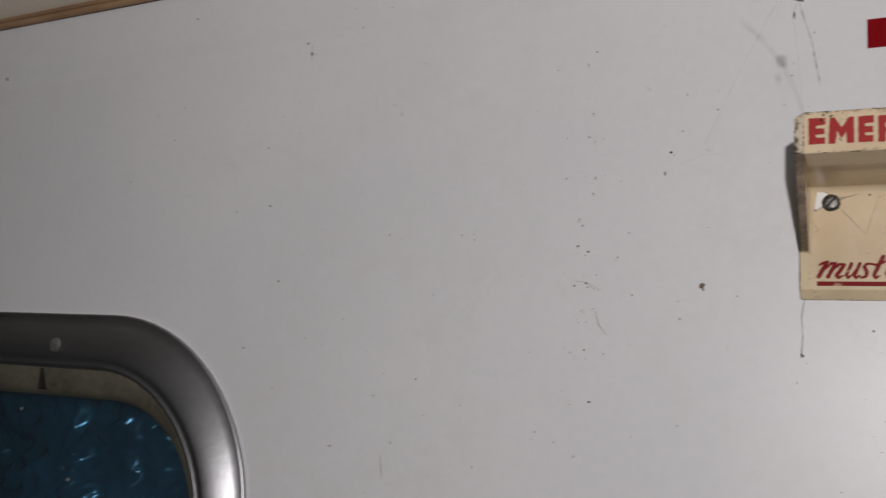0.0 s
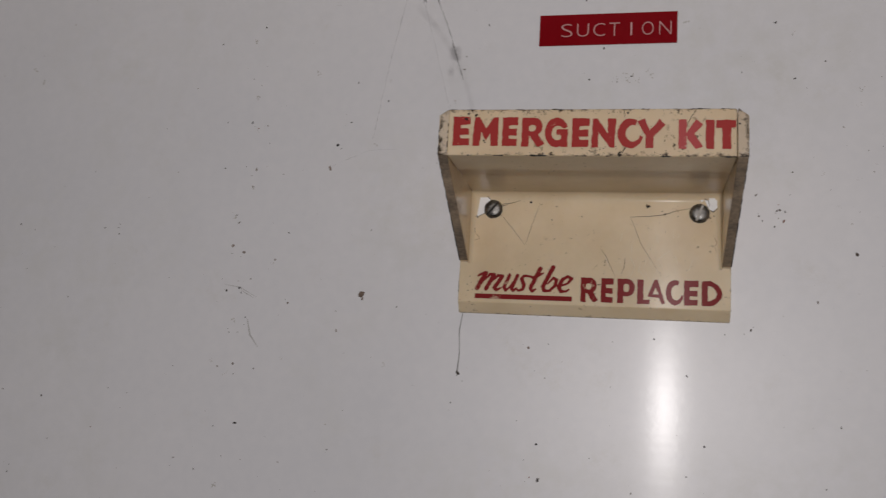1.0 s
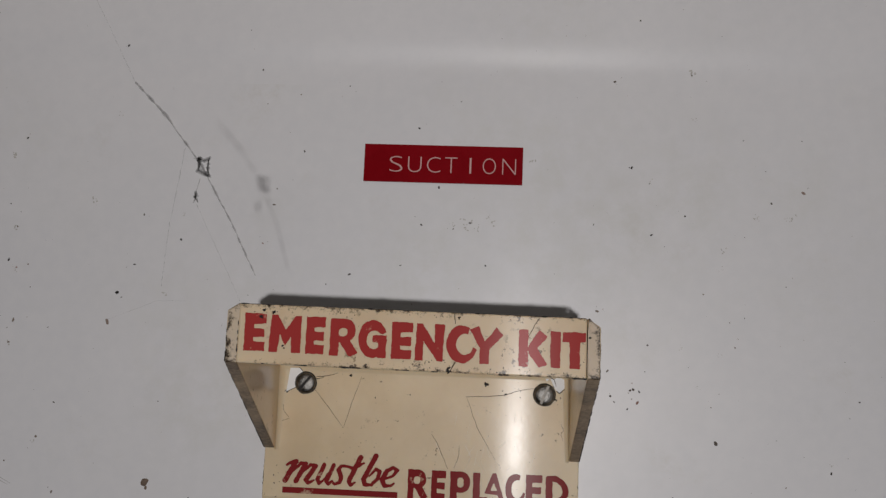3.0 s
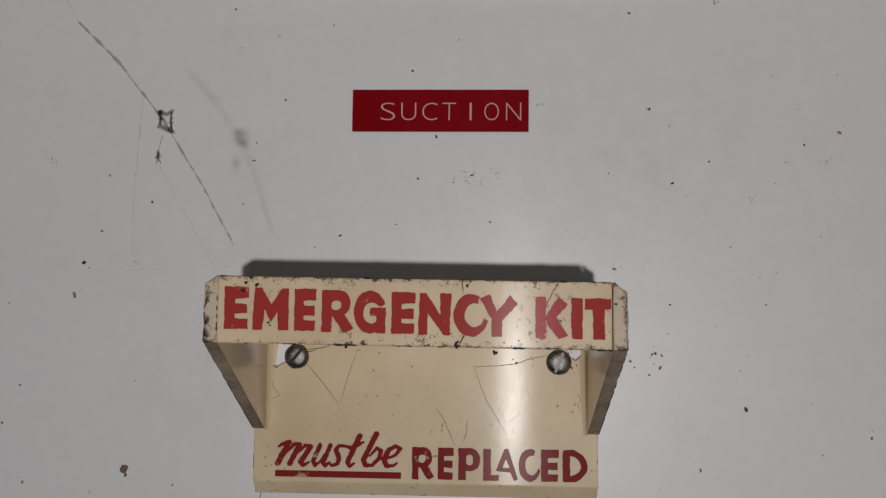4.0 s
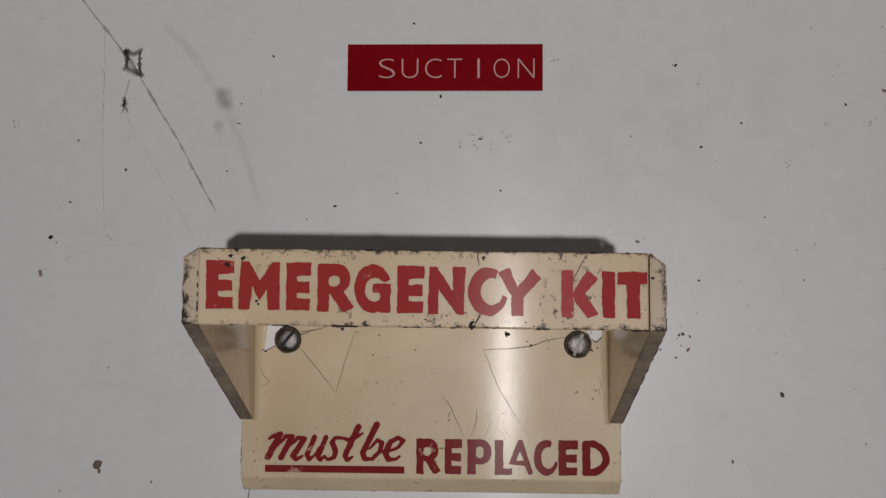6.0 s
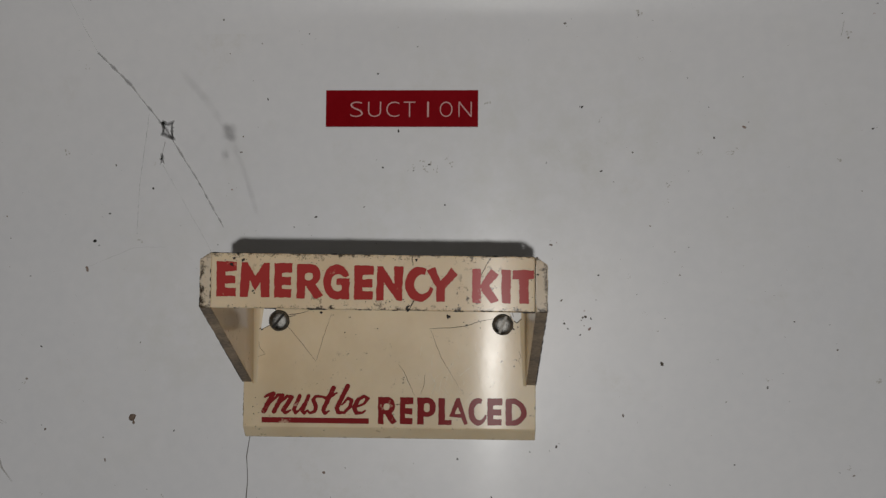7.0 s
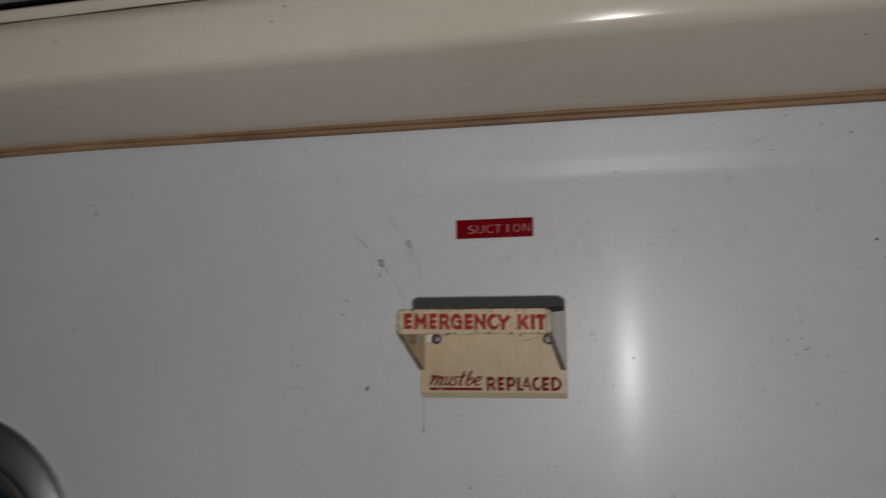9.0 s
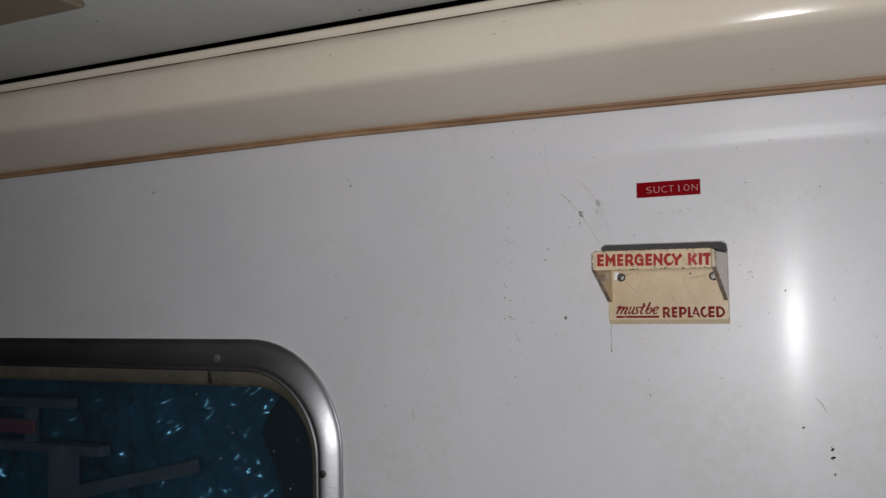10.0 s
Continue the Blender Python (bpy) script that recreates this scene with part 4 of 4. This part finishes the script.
COLUMN_SPECKS = [(-0.0856, 1.5986, 0.3), (-0.0856, 1.6223, 0.24), (-0.0848, 1.6056, 0.4), (-0.0837, 1.5079, 0.42), (-0.0836, 1.5475, 0.24), (-0.0828, 1.5623, 0.24), (-0.0819, 1.6234, 0.24), (-0.0792, 1.7166, 0.4), (-0.0736, 1.57, 0.3), (-0.0669, 1.5537, 0.36), (-0.0551, 1.6961, 0.33), (-0.0544, 1.6061, 0.53), (-0.0521, 1.6154, 0.48), (-0.0473, 1.6245, 0.24), (-0.0468, 1.5008, 0.24), (-0.0468, 1.5441, 0.36), (-0.0456, 1.6405, 0.24), (-0.033, 1.6329, 0.3), (-0.0105, 1.6892, 0.33), (-0.0068, 1.6326, 0.26), (-0.004, 1.645, 0.35), (0, 1.531, 0.7), (0.0181, 1.6844, 0.2), (0.0212, 1.6237, 0.33), (0.025, 1.541, 0.5), (0.029, 1.508, 0.4), (0.03, 1.496, 0.6)]
PANEL_SPECKS = [(0.037, 1.627, 0.2), (0.041, 1.671, 0.35), (0.043, 1.64, 0.35), (0.048, 1.652, 0.35), (0.053, 1.639, 0.2), (0.054, 1.68, 0.2), (0.058, 1.641, 0.3), (0.068, 1.546, 0.3), (0.079, 1.534, 0.3), (0.085, 1.511, 0.4), (0.0963, 1.6417, 0.2), (0.0977, 1.615, 0.4), (0.0996, 1.5504, 0.4), (0.1021, 1.5897, 0.33), (0.1022, 1.6876, 0.4), (0.1077, 1.66, 0.4), (0.1089, 1.5919, 0.4), (0.1102, 1.588, 0.46), (0.1132, 1.6551, 0.13), (0.114, 1.639, 0.33), (0.1179, 1.6355, 0.12), (0.1208, 1.5606, 0.4), (0.1261, 1.6903, 0.23), (0.1318, 1.5875, 0.16), (0.1332, 1.5771, 0.59), (0.1342, 1.5916, 0.12), (0.1351, 1.635, 0.16)]
KIT_SPECKS = [(0.139, 1.6055, 0.26), (0.142, 1.476, 0.8), (0.142, 1.6391, 0.12), (0.1485, 1.6599, 0.16), (0.1502, 1.6499, 0.33), (0.1508, 1.5787, 0.12), (0.1542, 1.6243, 0.16), (0.1598, 1.6534, 0.46), (0.161, 1.455, 1.2), (0.161, 1.461, 1.2), (0.162, 1.443, 0.9), (0.1664, 1.5699, 0.33), (0.175, 1.5909, 0.26), (0.1884, 1.5821, 0.33), (0.1929, 1.5427, 0.33), (0.1933, 1.6825, 0.33), (0.2004, 1.6968, 0.26), (0.2005, 1.6529, 0.33), (0.207, 1.558, 0.4), (0.2074, 1.5708, 0.26), (0.2167, 1.6988, 0.4), (0.2249, 1.7182, 0.53), (0.2286, 1.588, 0.4), (0.2287, 1.6024, 0.26), (0.2293, 1.6521, 0.26), (0.2294, 1.5976, 0.4), (0.2307, 1.5816, 0.46)]
LABEL_SPECKS = [(0.2354, 1.5504, 0.4), (0.2375, 1.6846, 0.33), (0.2408, 1.6626, 0.33), (0.2418, 1.5777, 0.4), (0.2442, 1.7116, 0.4), (0.26, 1.706, 0.6), (0.262, 1.651, 0.3), (0.271, 1.644, 0.8), (0.275, 1.634, 0.4), (0.283, 1.69, 0.8), (0.297, 1.709, 0.6)]
FAINT_SPECKS = [(-0.1902, 1.6491, 0.36), (-0.1858, 1.6432, 0.48), (-0.0998, 1.7056, 0.4), (-0.0958, 1.5308, 0.24), (-0.0916, 1.5865, 0.4), (-0.0906, 1.6584, 0.4), (-0.0901, 1.6593, 0.48), (-0.0896, 1.5262, 0.24), (-0.0892, 1.4853, 0.48), (-0.0879, 1.5464, 0.36), (-0.087, 1.6349, 0.4), (-0.086, 1.598, 0.4), (-0.0859, 1.6217, 0.26), (-0.0743, 1.5689, 0.26), (-0.0674, 1.5329, 0.24), (-0.063, 1.7236, 0.26), (-0.0623, 1.6448, 0.48), (-0.0597, 1.7176, 0.4), (-0.0565, 1.6737, 0.26), (-0.0368, 1.6157, 0.33), (-0.0326, 1.6409, 0.24), (-0.0276, 1.5328, 0.3), (0.0773, 1.6612, 0.4), (0.1268, 1.6908, 0.53), (0.1355, 1.6349, 0.4), (0.1458, 1.6451, 0.26), (0.1562, 1.6452, 0.4), (0.1662, 1.572, 0.26), (0.1841, 1.7168, 0.4), (0.1902, 1.6431, 0.4), (0.1917, 1.5448, 0.26), (0.1933, 1.6843, 0.33), (0.2013, 1.572, 0.53)]
MORE_FAINT = [(0.1454, 1.6451, 0.23), (0.1548, 1.6451, 0.23), (0.1344, 1.6028, 0.16), (0.1273, 1.6757, 0.23), (0.1137, 1.6558, 0.23), (0.1278, 1.593, 0.16), (0.1345, 1.6292, 0.16), (0.1228, 1.6047, 0.16), (0.0525, 1.6405, 0.3), (0.0555, 1.6420, 0.35), (0.0570, 1.6395, 0.4), (0.0585, 1.6412, 0.35), (0.0600, 1.6390, 0.3), (0.0655, 1.6415, 0.35), (0.0640, 1.6430, 0.25)]


def build_specks():
    bm = bmesh.new()
    for group in (FAR_SPECKS, COLUMN_SPECKS, PANEL_SPECKS, KIT_SPECKS, LABEL_SPECKS):
        for x, z, r in group:
            blob(bm, x, wall_y(x, z) - 0.00005, z, r * (0.00095 if x > -0.03 else 0.00112 if x > -0.12 else 0.00075))
            for _ in range(rng.randrange(2 if x < 0 else 3)):
                blob(bm, x + rng.gauss(0, 0.0016), wall_y(x, z) - 0.00005, z + rng.gauss(0, 0.0016), r * 0.001 * (0.15 + 0.25 * rng.random()))
    for _ in range(1500):
        x, z = rng.uniform(-0.75, 0.42), rng.uniform(1.38, 1.722)
        if x < -0.25 and z < 1.545 or -0.002 < x < 0.094 and 1.55 < z < 1.615 or 0.022 < x < 0.076 and 1.651 < z < 1.668:
            continue
        blob(bm, x, wall_y(x, z) - 0.00005, z, 0.00006 + 0.00022 * rng.random() ** 4)
    for cx, cz, sx, sz, n in ((-0.088, 1.59, 0.004, 0.05, 8), (-0.086, 1.52, 0.006, 0.03, 5), (0.225, 1.59, 0.012, 0.03, 14), (0.245, 1.70, 0.03, 0.012, 14), (0.10, 1.59, 0.008, 0.006, 12)):
        for _ in range(n):
            x, z = rng.gauss(cx, sx), min(1.722, rng.gauss(cz, sz))
            blob(bm, x, wall_y(x, z) - 0.00005, z, 0.00013 + 0.00025 * rng.random() ** 2)
    ob = finish("dirt_specks", bm, speck_mat)
    return tagged(ob, "scattered dark grit and fly specks on the wall", "dirt", kind="stuff")


build_specks()


faint_mat = grained("faded grey spots", (0.40, 0.385, 0.36), (0.58, 0.56, 0.54), 900.0, (0.4, 0.6), 0.1, 2500.0)
bm = bmesh.new()
for x, z, r in FAINT_SPECKS + MORE_FAINT:
    for _ in range(5):
        blob(bm, x + rng.gauss(0, 0.0005), wall_y(x, z) - 0.00003, z + rng.gauss(0, 0.0005), r * 0.001 * (0.3 + 0.5 * rng.random()), 0.05)
tagged(finish("faint_spots", bm, faint_mat), "faint grey spots wiped thin on the wall", "dirt", kind="stuff")


def build_cornice_specks():
    bm = bmesh.new()
    for x, y, z, r in ((0.139, 0.3712, 1.7262, 0.6), (0.182, 0.3708, 1.7254, 0.6), (0.150, 0.3715, 1.7248, 0.4), (0.189, 0.3690, 1.7300, 0.7), (0.133, 0.345, 1.7368, 0.6), (0.283, 0.310, 1.7453, 1.0), (0.257, 0.312, 1.7448, 0.8), (0.218, 0.330, 1.7404, 0.5), (0.17, 0.35, 1.7356, 0.4), (0.20, 0.325, 1.7416, 0.4)):
        blob(bm, x, y, z - 0.0004, r * 0.0006, 0.6)
    for x, z, r in ((-0.048, 1.781, 0.8), (-0.056, 1.773, 0.7), (0.01, 1.785, 0.6), (-0.20, 1.776, 0.7), (-0.12, 1.784, 0.6)):
        blob(bm, x, 0.2798, z, r * 0.0006)
    ob = finish("cornice_specks", bm, speck_mat)
    return tagged(ob, "a few dark specks on the cornice", "dirt", kind="stuff")


build_cornice_specks()

# the brown smudge, and rubbed marks
smudge_mat = grained("brown dried smudge", (0.09, 0.06, 0.045), (0.22, 0.16, 0.12), 700.0, (0.6, 0.8), 0.3, 1500.0)
bm = bmesh.new()
blob(bm, -0.038, WALL - 0.00005, 1.558, 0.0011, 0.3, 1.3)
blob(bm, -0.0376, WALL - 0.00006, 1.5562, 0.0005, 0.3, 1.3)
tagged(finish("smudge", bm, smudge_mat), "dried brown smudge stuck on the wall", "stain")

scuff_mat = material("grey scuff", (0.42, 0.41, 0.40), 0.6)


def scuff(points, r):
    pts = [(x, wall_y(x, z) + 0.3 * r, z) for x, z in points]
    tagged(finish("scuff_mark", tube(pts, [r * 0.3] + [r] * (len(pts) - 2) + [r * 0.3], 5), scuff_mat), "thin grey scuff mark on the wall paint", "scuff", "scuffs on the wall")


for pts, r in (
    ([(-0.083, 1.548), (-0.081, 1.541), (-0.077, 1.536)], 0.0004),
    ([(-0.078, 1.544), (-0.0745, 1.548)], 0.00025),
    ([(-0.094, 1.560), (-0.087, 1.559), (-0.079, 1.555)], 0.0002),
    ([(-0.183, 1.478), (-0.182, 1.472), (-0.181, 1.466)], 0.0004),
    ([(0.150, 1.499), (0.155, 1.494), (0.159, 1.486)], 0.0005),
    ([(0.192, 1.688), (0.191, 1.683)], 0.0003),
    ([(0.248, 1.614), (0.254, 1.617)], 0.0004),
    ([(0.207, 1.719), (0.215, 1.718), (0.222, 1.717)], 0.00012),
    ([(0.222, 1.717), (0.232, 1.715), (0.236, 1.720)], 0.00018),
    ([(0.198, 1.697), (0.205, 1.703), (0.212, 1.706), (0.218, 1.710)], 0.00016),
    ([(0.245, 1.700), (0.257, 1.705), (0.260, 1.709)], 0.00016),
    ([(0.264, 1.717), (0.265, 1.720)], 0.00022),
    ([(0.226, 1.7225), (0.226, 1.7195)], 0.0004),
    ([(0.1135, 1.587), (0.117, 1.580)], 0.0002),
    ([(-0.244, 1.687), (-0.2435, 1.678)], 0.0007),
    ([(-0.052, 1.615), (-0.045, 1.618)], 0.00015),
    ([(0.007, 1.626), (0.0085, 1.6245)], 0.0002),
    ([(-0.0871, 1.5584), (-0.0840, 1.5566), (-0.0806, 1.5550)], 0.00018),
    ([(0.1089, 1.5919), (0.1051, 1.5904)], 0.00015),
):
    scuff(pts, r)


bm = tube([(0.0008, WALL - 0.0001, 1.5525), (-0.0002, 0.3799, 1.546), (0.0003, 0.3799, 1.5385), (-0.0002, 0.3799, 1.5312)], [0.0001, 0.00016, 0.00012, 0.0002], 5)
tagged(finish("dust_thread", bm, material("dark dust thread", (0.10, 0.09, 0.08), 0.9)), "dark dusty thread stuck to the wall below the bracket", "thread")

# ---- cobweb ----
web_mat = grained("dusty cobweb", (0.045, 0.043, 0.04), (0.20, 0.195, 0.19), 700.0, (0.85, 0.95), 0.2, 2500.0)
bsdf(web_mat).inputs["Alpha"].default_value = 0.15
clot_mat = grained("clotted dark dust", (0.012, 0.011, 0.010), (0.04, 0.038, 0.035), 900.0, (0.8, 0.95), 0.3, 2500.0)
bsdf(clot_mat).inputs["Alpha"].default_value = 0.20


def build_cobweb():
    w = base("cobweb", (0.02, 0.322, 1.609), "dusty grey cobweb strands hung from cornice to bracket", "cobweb")
    r2 = random.Random(3)

    def downy(points, radii, bm=None):
        """A thread with down round it, thinner and thinner outwards."""
        for share in (0.35, 0.75, 1.25):
            bm = tube(points, [q * share for q in radii], 6, bm)
        return bm

    def strand(points, r, dashes=0.0):
        pts, rs = [], []
        for (a, b) in zip(points, points[1:]):
            a, b = Vector(a), Vector(b)
            n = max(10, int((b - a).length / 0.0005))
            for k in range(n):
                p = a.lerp(b, k / n)
                f = noise.noise(p * 420.0) + 0.5 * noise.noise(p * 1300.0)
                pts.append(tuple(p + 0.00012 * noise.noise_vector(p * 500.0)))
                rs.append(r * max(0.35, 0.75 + dashes * f))
        pts.append(points[-1])
        rs.append(r * 0.4)
        part("strand", downy(pts, rs), web_mat, w)

    strand([(-0.030, 0.300, 1.7475), (-0.0185, 0.279, 1.6860)], 0.000005)
    strand([(-0.0185, 0.279, 1.6860), (-0.0146, 0.272, 1.6655), (-0.0068, 0.2765, 1.6496)], 0.000035, 1.0)
    strand([(-0.0068, 0.2765, 1.6496), (-0.0015, 0.2800, 1.6440), (0.0050, 0.2850, 1.6350)], 0.00026, 1.3)
    strand([(0.0050, 0.2850, 1.6350), (0.0086, 0.2980, 1.6245), (0.0102, 0.3130, 1.6152)], 0.00020, 1.3)
    strand([(0.0024, 0.2822, 1.6378), (-0.018, 0.330, 1.6285), (-0.0380, 0.3796, 1.6178)], 0.000035, 1.2)
    strand([(0.0050, 0.2850, 1.6320), (0.0044, 0.2850, 1.6290)], 0.00009)
    strand([(0.0042, 0.2850, 1.6275), (0.0046, 0.3050, 1.6175), (0.0044, 0.3225, 1.6095)], 0.000025, 0.8)
    strand([(-0.0544, 0.3795, 1.6066), (-0.0390, 0.3795, 1.6132), (-0.0286, 0.3795, 1.6136)], 0.000018, 0.8)
    # the dusty knot, a loop of clotted threads, and the clump under it
    cx, cz = 0.0054, 1.6342
    loop = ((-0.0010, 0.0020), (0.0001, 0.0017), (0.0012, 0.0020), (0.0010, 0.0010), (0.0011, 0.0001), (0.0013, -0.0016), (0.0004, -0.0010), (-0.0010, -0.0004), (-0.0008, 0.0008), (-0.0010, 0.0021))
    pts = [(cx + u, 0.2850 + r2.gauss(0, 0.0002), cz + v) for u, v in loop]
    bm = downy(pts, (0.00056, 0.00036, 0.00058, 0.00028, 0.00032, 0.00060, 0.00052, 0.00056, 0.00036, 0.00050))
    for _ in range(14):
        u, v = loop[r2.randrange(len(loop))]
        at = Vector((cx + u, 0.2850, cz + v))
        tube([tuple(at + Vector((r2.gauss(0, 0.00028), r2.gauss(0, 0.0003), r2.gauss(0, 0.00028)))) for _ in range(4)], 0.00008, 4, bm)
    part("knot", bm, clot_mat, w, "clotted dusty knot of cobweb")
    bm = bmesh.new()
    for _ in range(7):
        tube([(0.0042 + r2.gauss(0, 0.0003), 0.2850 + r2.gauss(0, 0.0003), 1.6282 + r2.gauss(0, 0.0006)) for _ in range(4)], 0.00011, 5, bm)
    part("dust_clump", bm, clot_mat, w, "small dark clump of dust")
    return w


build_cobweb()

# ---- ceiling batten ----
batten_mat = grained("dull brown batten", (0.14, 0.11, 0.075), (0.22, 0.175, 0.12), 14.0, (0.6, 0.8), 0.3, 120.0, (0.2, 1, 1))
tagged(finish("ceiling_batten", box((XA, 0.06, ROOF - 0.006), (-0.335, 0.150, ROOF), 0.0015), batten_mat), "dull brown batten fixed under the ceiling", "batten", kind="structure")

# ---- outside the window ----
tarp_mat = grained("blue tarpaulin", (0.020, 0.110, 0.165), (0.060, 0.270, 0.370), 5.0, (0.16, 0.24), 0.2, 70.0, metal=0.45)
bsdf(tarp_mat).inputs["Specular IOR Level"].default_value = 1.0


def build_tarp():
    bm = bmesh.new()
    nx, nz = 140, 220
    r2 = random.Random(11)
    rows = []
    for i in range(nx + 1):
        row = []
        for j in range(nz + 1):
            z = 1.75 * j / nz
            edge = -0.80 + 0.09 * noise.noise(Vector((z * 5, 0, 2))) + 0.06 * math.sin(z * 3)
            x = -2.0 + (edge + 2.0) * i / nx
            fold = 0.06 * noise.noise(Vector((x * 4, z * 2.5, 0))) + 0.06 * abs(noise.noise(Vector((x * 9, z * 6, 5)))) + 0.035 * abs(noise.noise(Vector((x * 22, z * 17, 5))))
            jig = 0.0025 if 0 < i < nx and 0 < j < nz else 0.0
            row.append(bm.verts.new((x + r2.uniform(-jig, jig), 1.05 + fold + r2.gauss(0, 0.0024), z + r2.uniform(-jig, jig))))
        rows.append(row)
    for a, b in zip(rows, rows[1:]):
        for j in range(nz):
            bm.faces.new((a[j], a[j + 1], b[j + 1]))
            bm.faces.new((a[j], b[j + 1], b[j]))
    ob = finish("tarpaulin", bm, tarp_mat, True)
    return tagged(ob, "crumpled blue plastic tarpaulin hanging outside the window", "tarpaulin")


build_tarp()
grey_steel = grained("dull grey steel", (0.10, 0.105, 0.11), (0.17, 0.175, 0.18), 20.0, (0.4, 0.6), 0.2, 200.0)
red_board = grained("faded red board", (0.24, 0.055, 0.060), (0.32, 0.09, 0.09), 12.0, (0.5, 0.7), 0.2, 120.0)


# bars and board added behind the glass to stand in for its dim reflections
def build_pane_shapes():
    k = base("storage_rack", (-1.3, 0.9, 0.0), "added grey bars and red board for dim shapes in the pane", "rack")
    for x in (-1.205, -1.85):
        part("post", box((x - 0.02, 0.88, 0.0), (x + 0.02, 0.92, 1.31), 0.002), grey_steel, k)
    for z in (1.30, 1.385, 0.8, 0.3):
        part("rail", box((-1.87, 0.885, z - 0.009), (-1.10 if z == 1.30 else -1.185, 0.915, z + 0.009), 0.002), grey_steel, k)
    part("post", box((-1.86, 0.886, 1.30), (-1.84, 0.914, 1.39), 0.002), grey_steel, k)
    part("post", box((-1.30, 0.888, 1.305), (-1.285, 0.912, 1.385), 0.002), grey_steel, k)
    part("board", box((-1.84, 0.878, 1.326), (-1.262, 0.884, 1.354), 0.002), red_board, k, "faded red board")
    bm = box((-0.16, -0.01, -0.012), (0.16, 0.01, 0.012), 0.002)
    bm.transform(pose(-1.04, 0.9, 1.25, 0, -13, 0))
    part("brace", bm, grey_steel, k)
    return k


build_pane_shapes()
tagged(finish("ground", box((-4, 0.42, -0.06), (3, 3, -0.001)), dark_floor), "dark concrete ground outside the vehicle", "ground", kind="structure")
tagged(finish("wall_outbuilding", box((-4, 2.3, -0.06), (3, 2.36, 2.6)), grained("dim plastered wall", (0.022, 0.022, 0.02), (0.04, 0.04, 0.037), 3.0, (0.7, 0.9), 0.4, 40.0)), "dim plastered wall beyond the vehicle", "wall", kind="structure")


def build_ceiling_marks():
    bm = bmesh.new()
    for x, y, r in ((-0.365, 0.190, 0.9), (-0.165, 0.268, 1.2), (-0.158, 0.271, 0.6), (-0.29, 0.236, 0.5), (-0.24, 0.262, 0.5)):
        blob(bm, x, 0.0, y, r * 0.001)
    for v in bm.verts:
        v.co = Vector((v.co.x, v.co.z, ROOF - 0.0001 + v.co.y))
    ob = finish("ceiling_specks", bm, speck_mat)
    return tagged(ob, "few dark specks on the ceiling paint", "dirt", kind="stuff")


build_ceiling_marks()
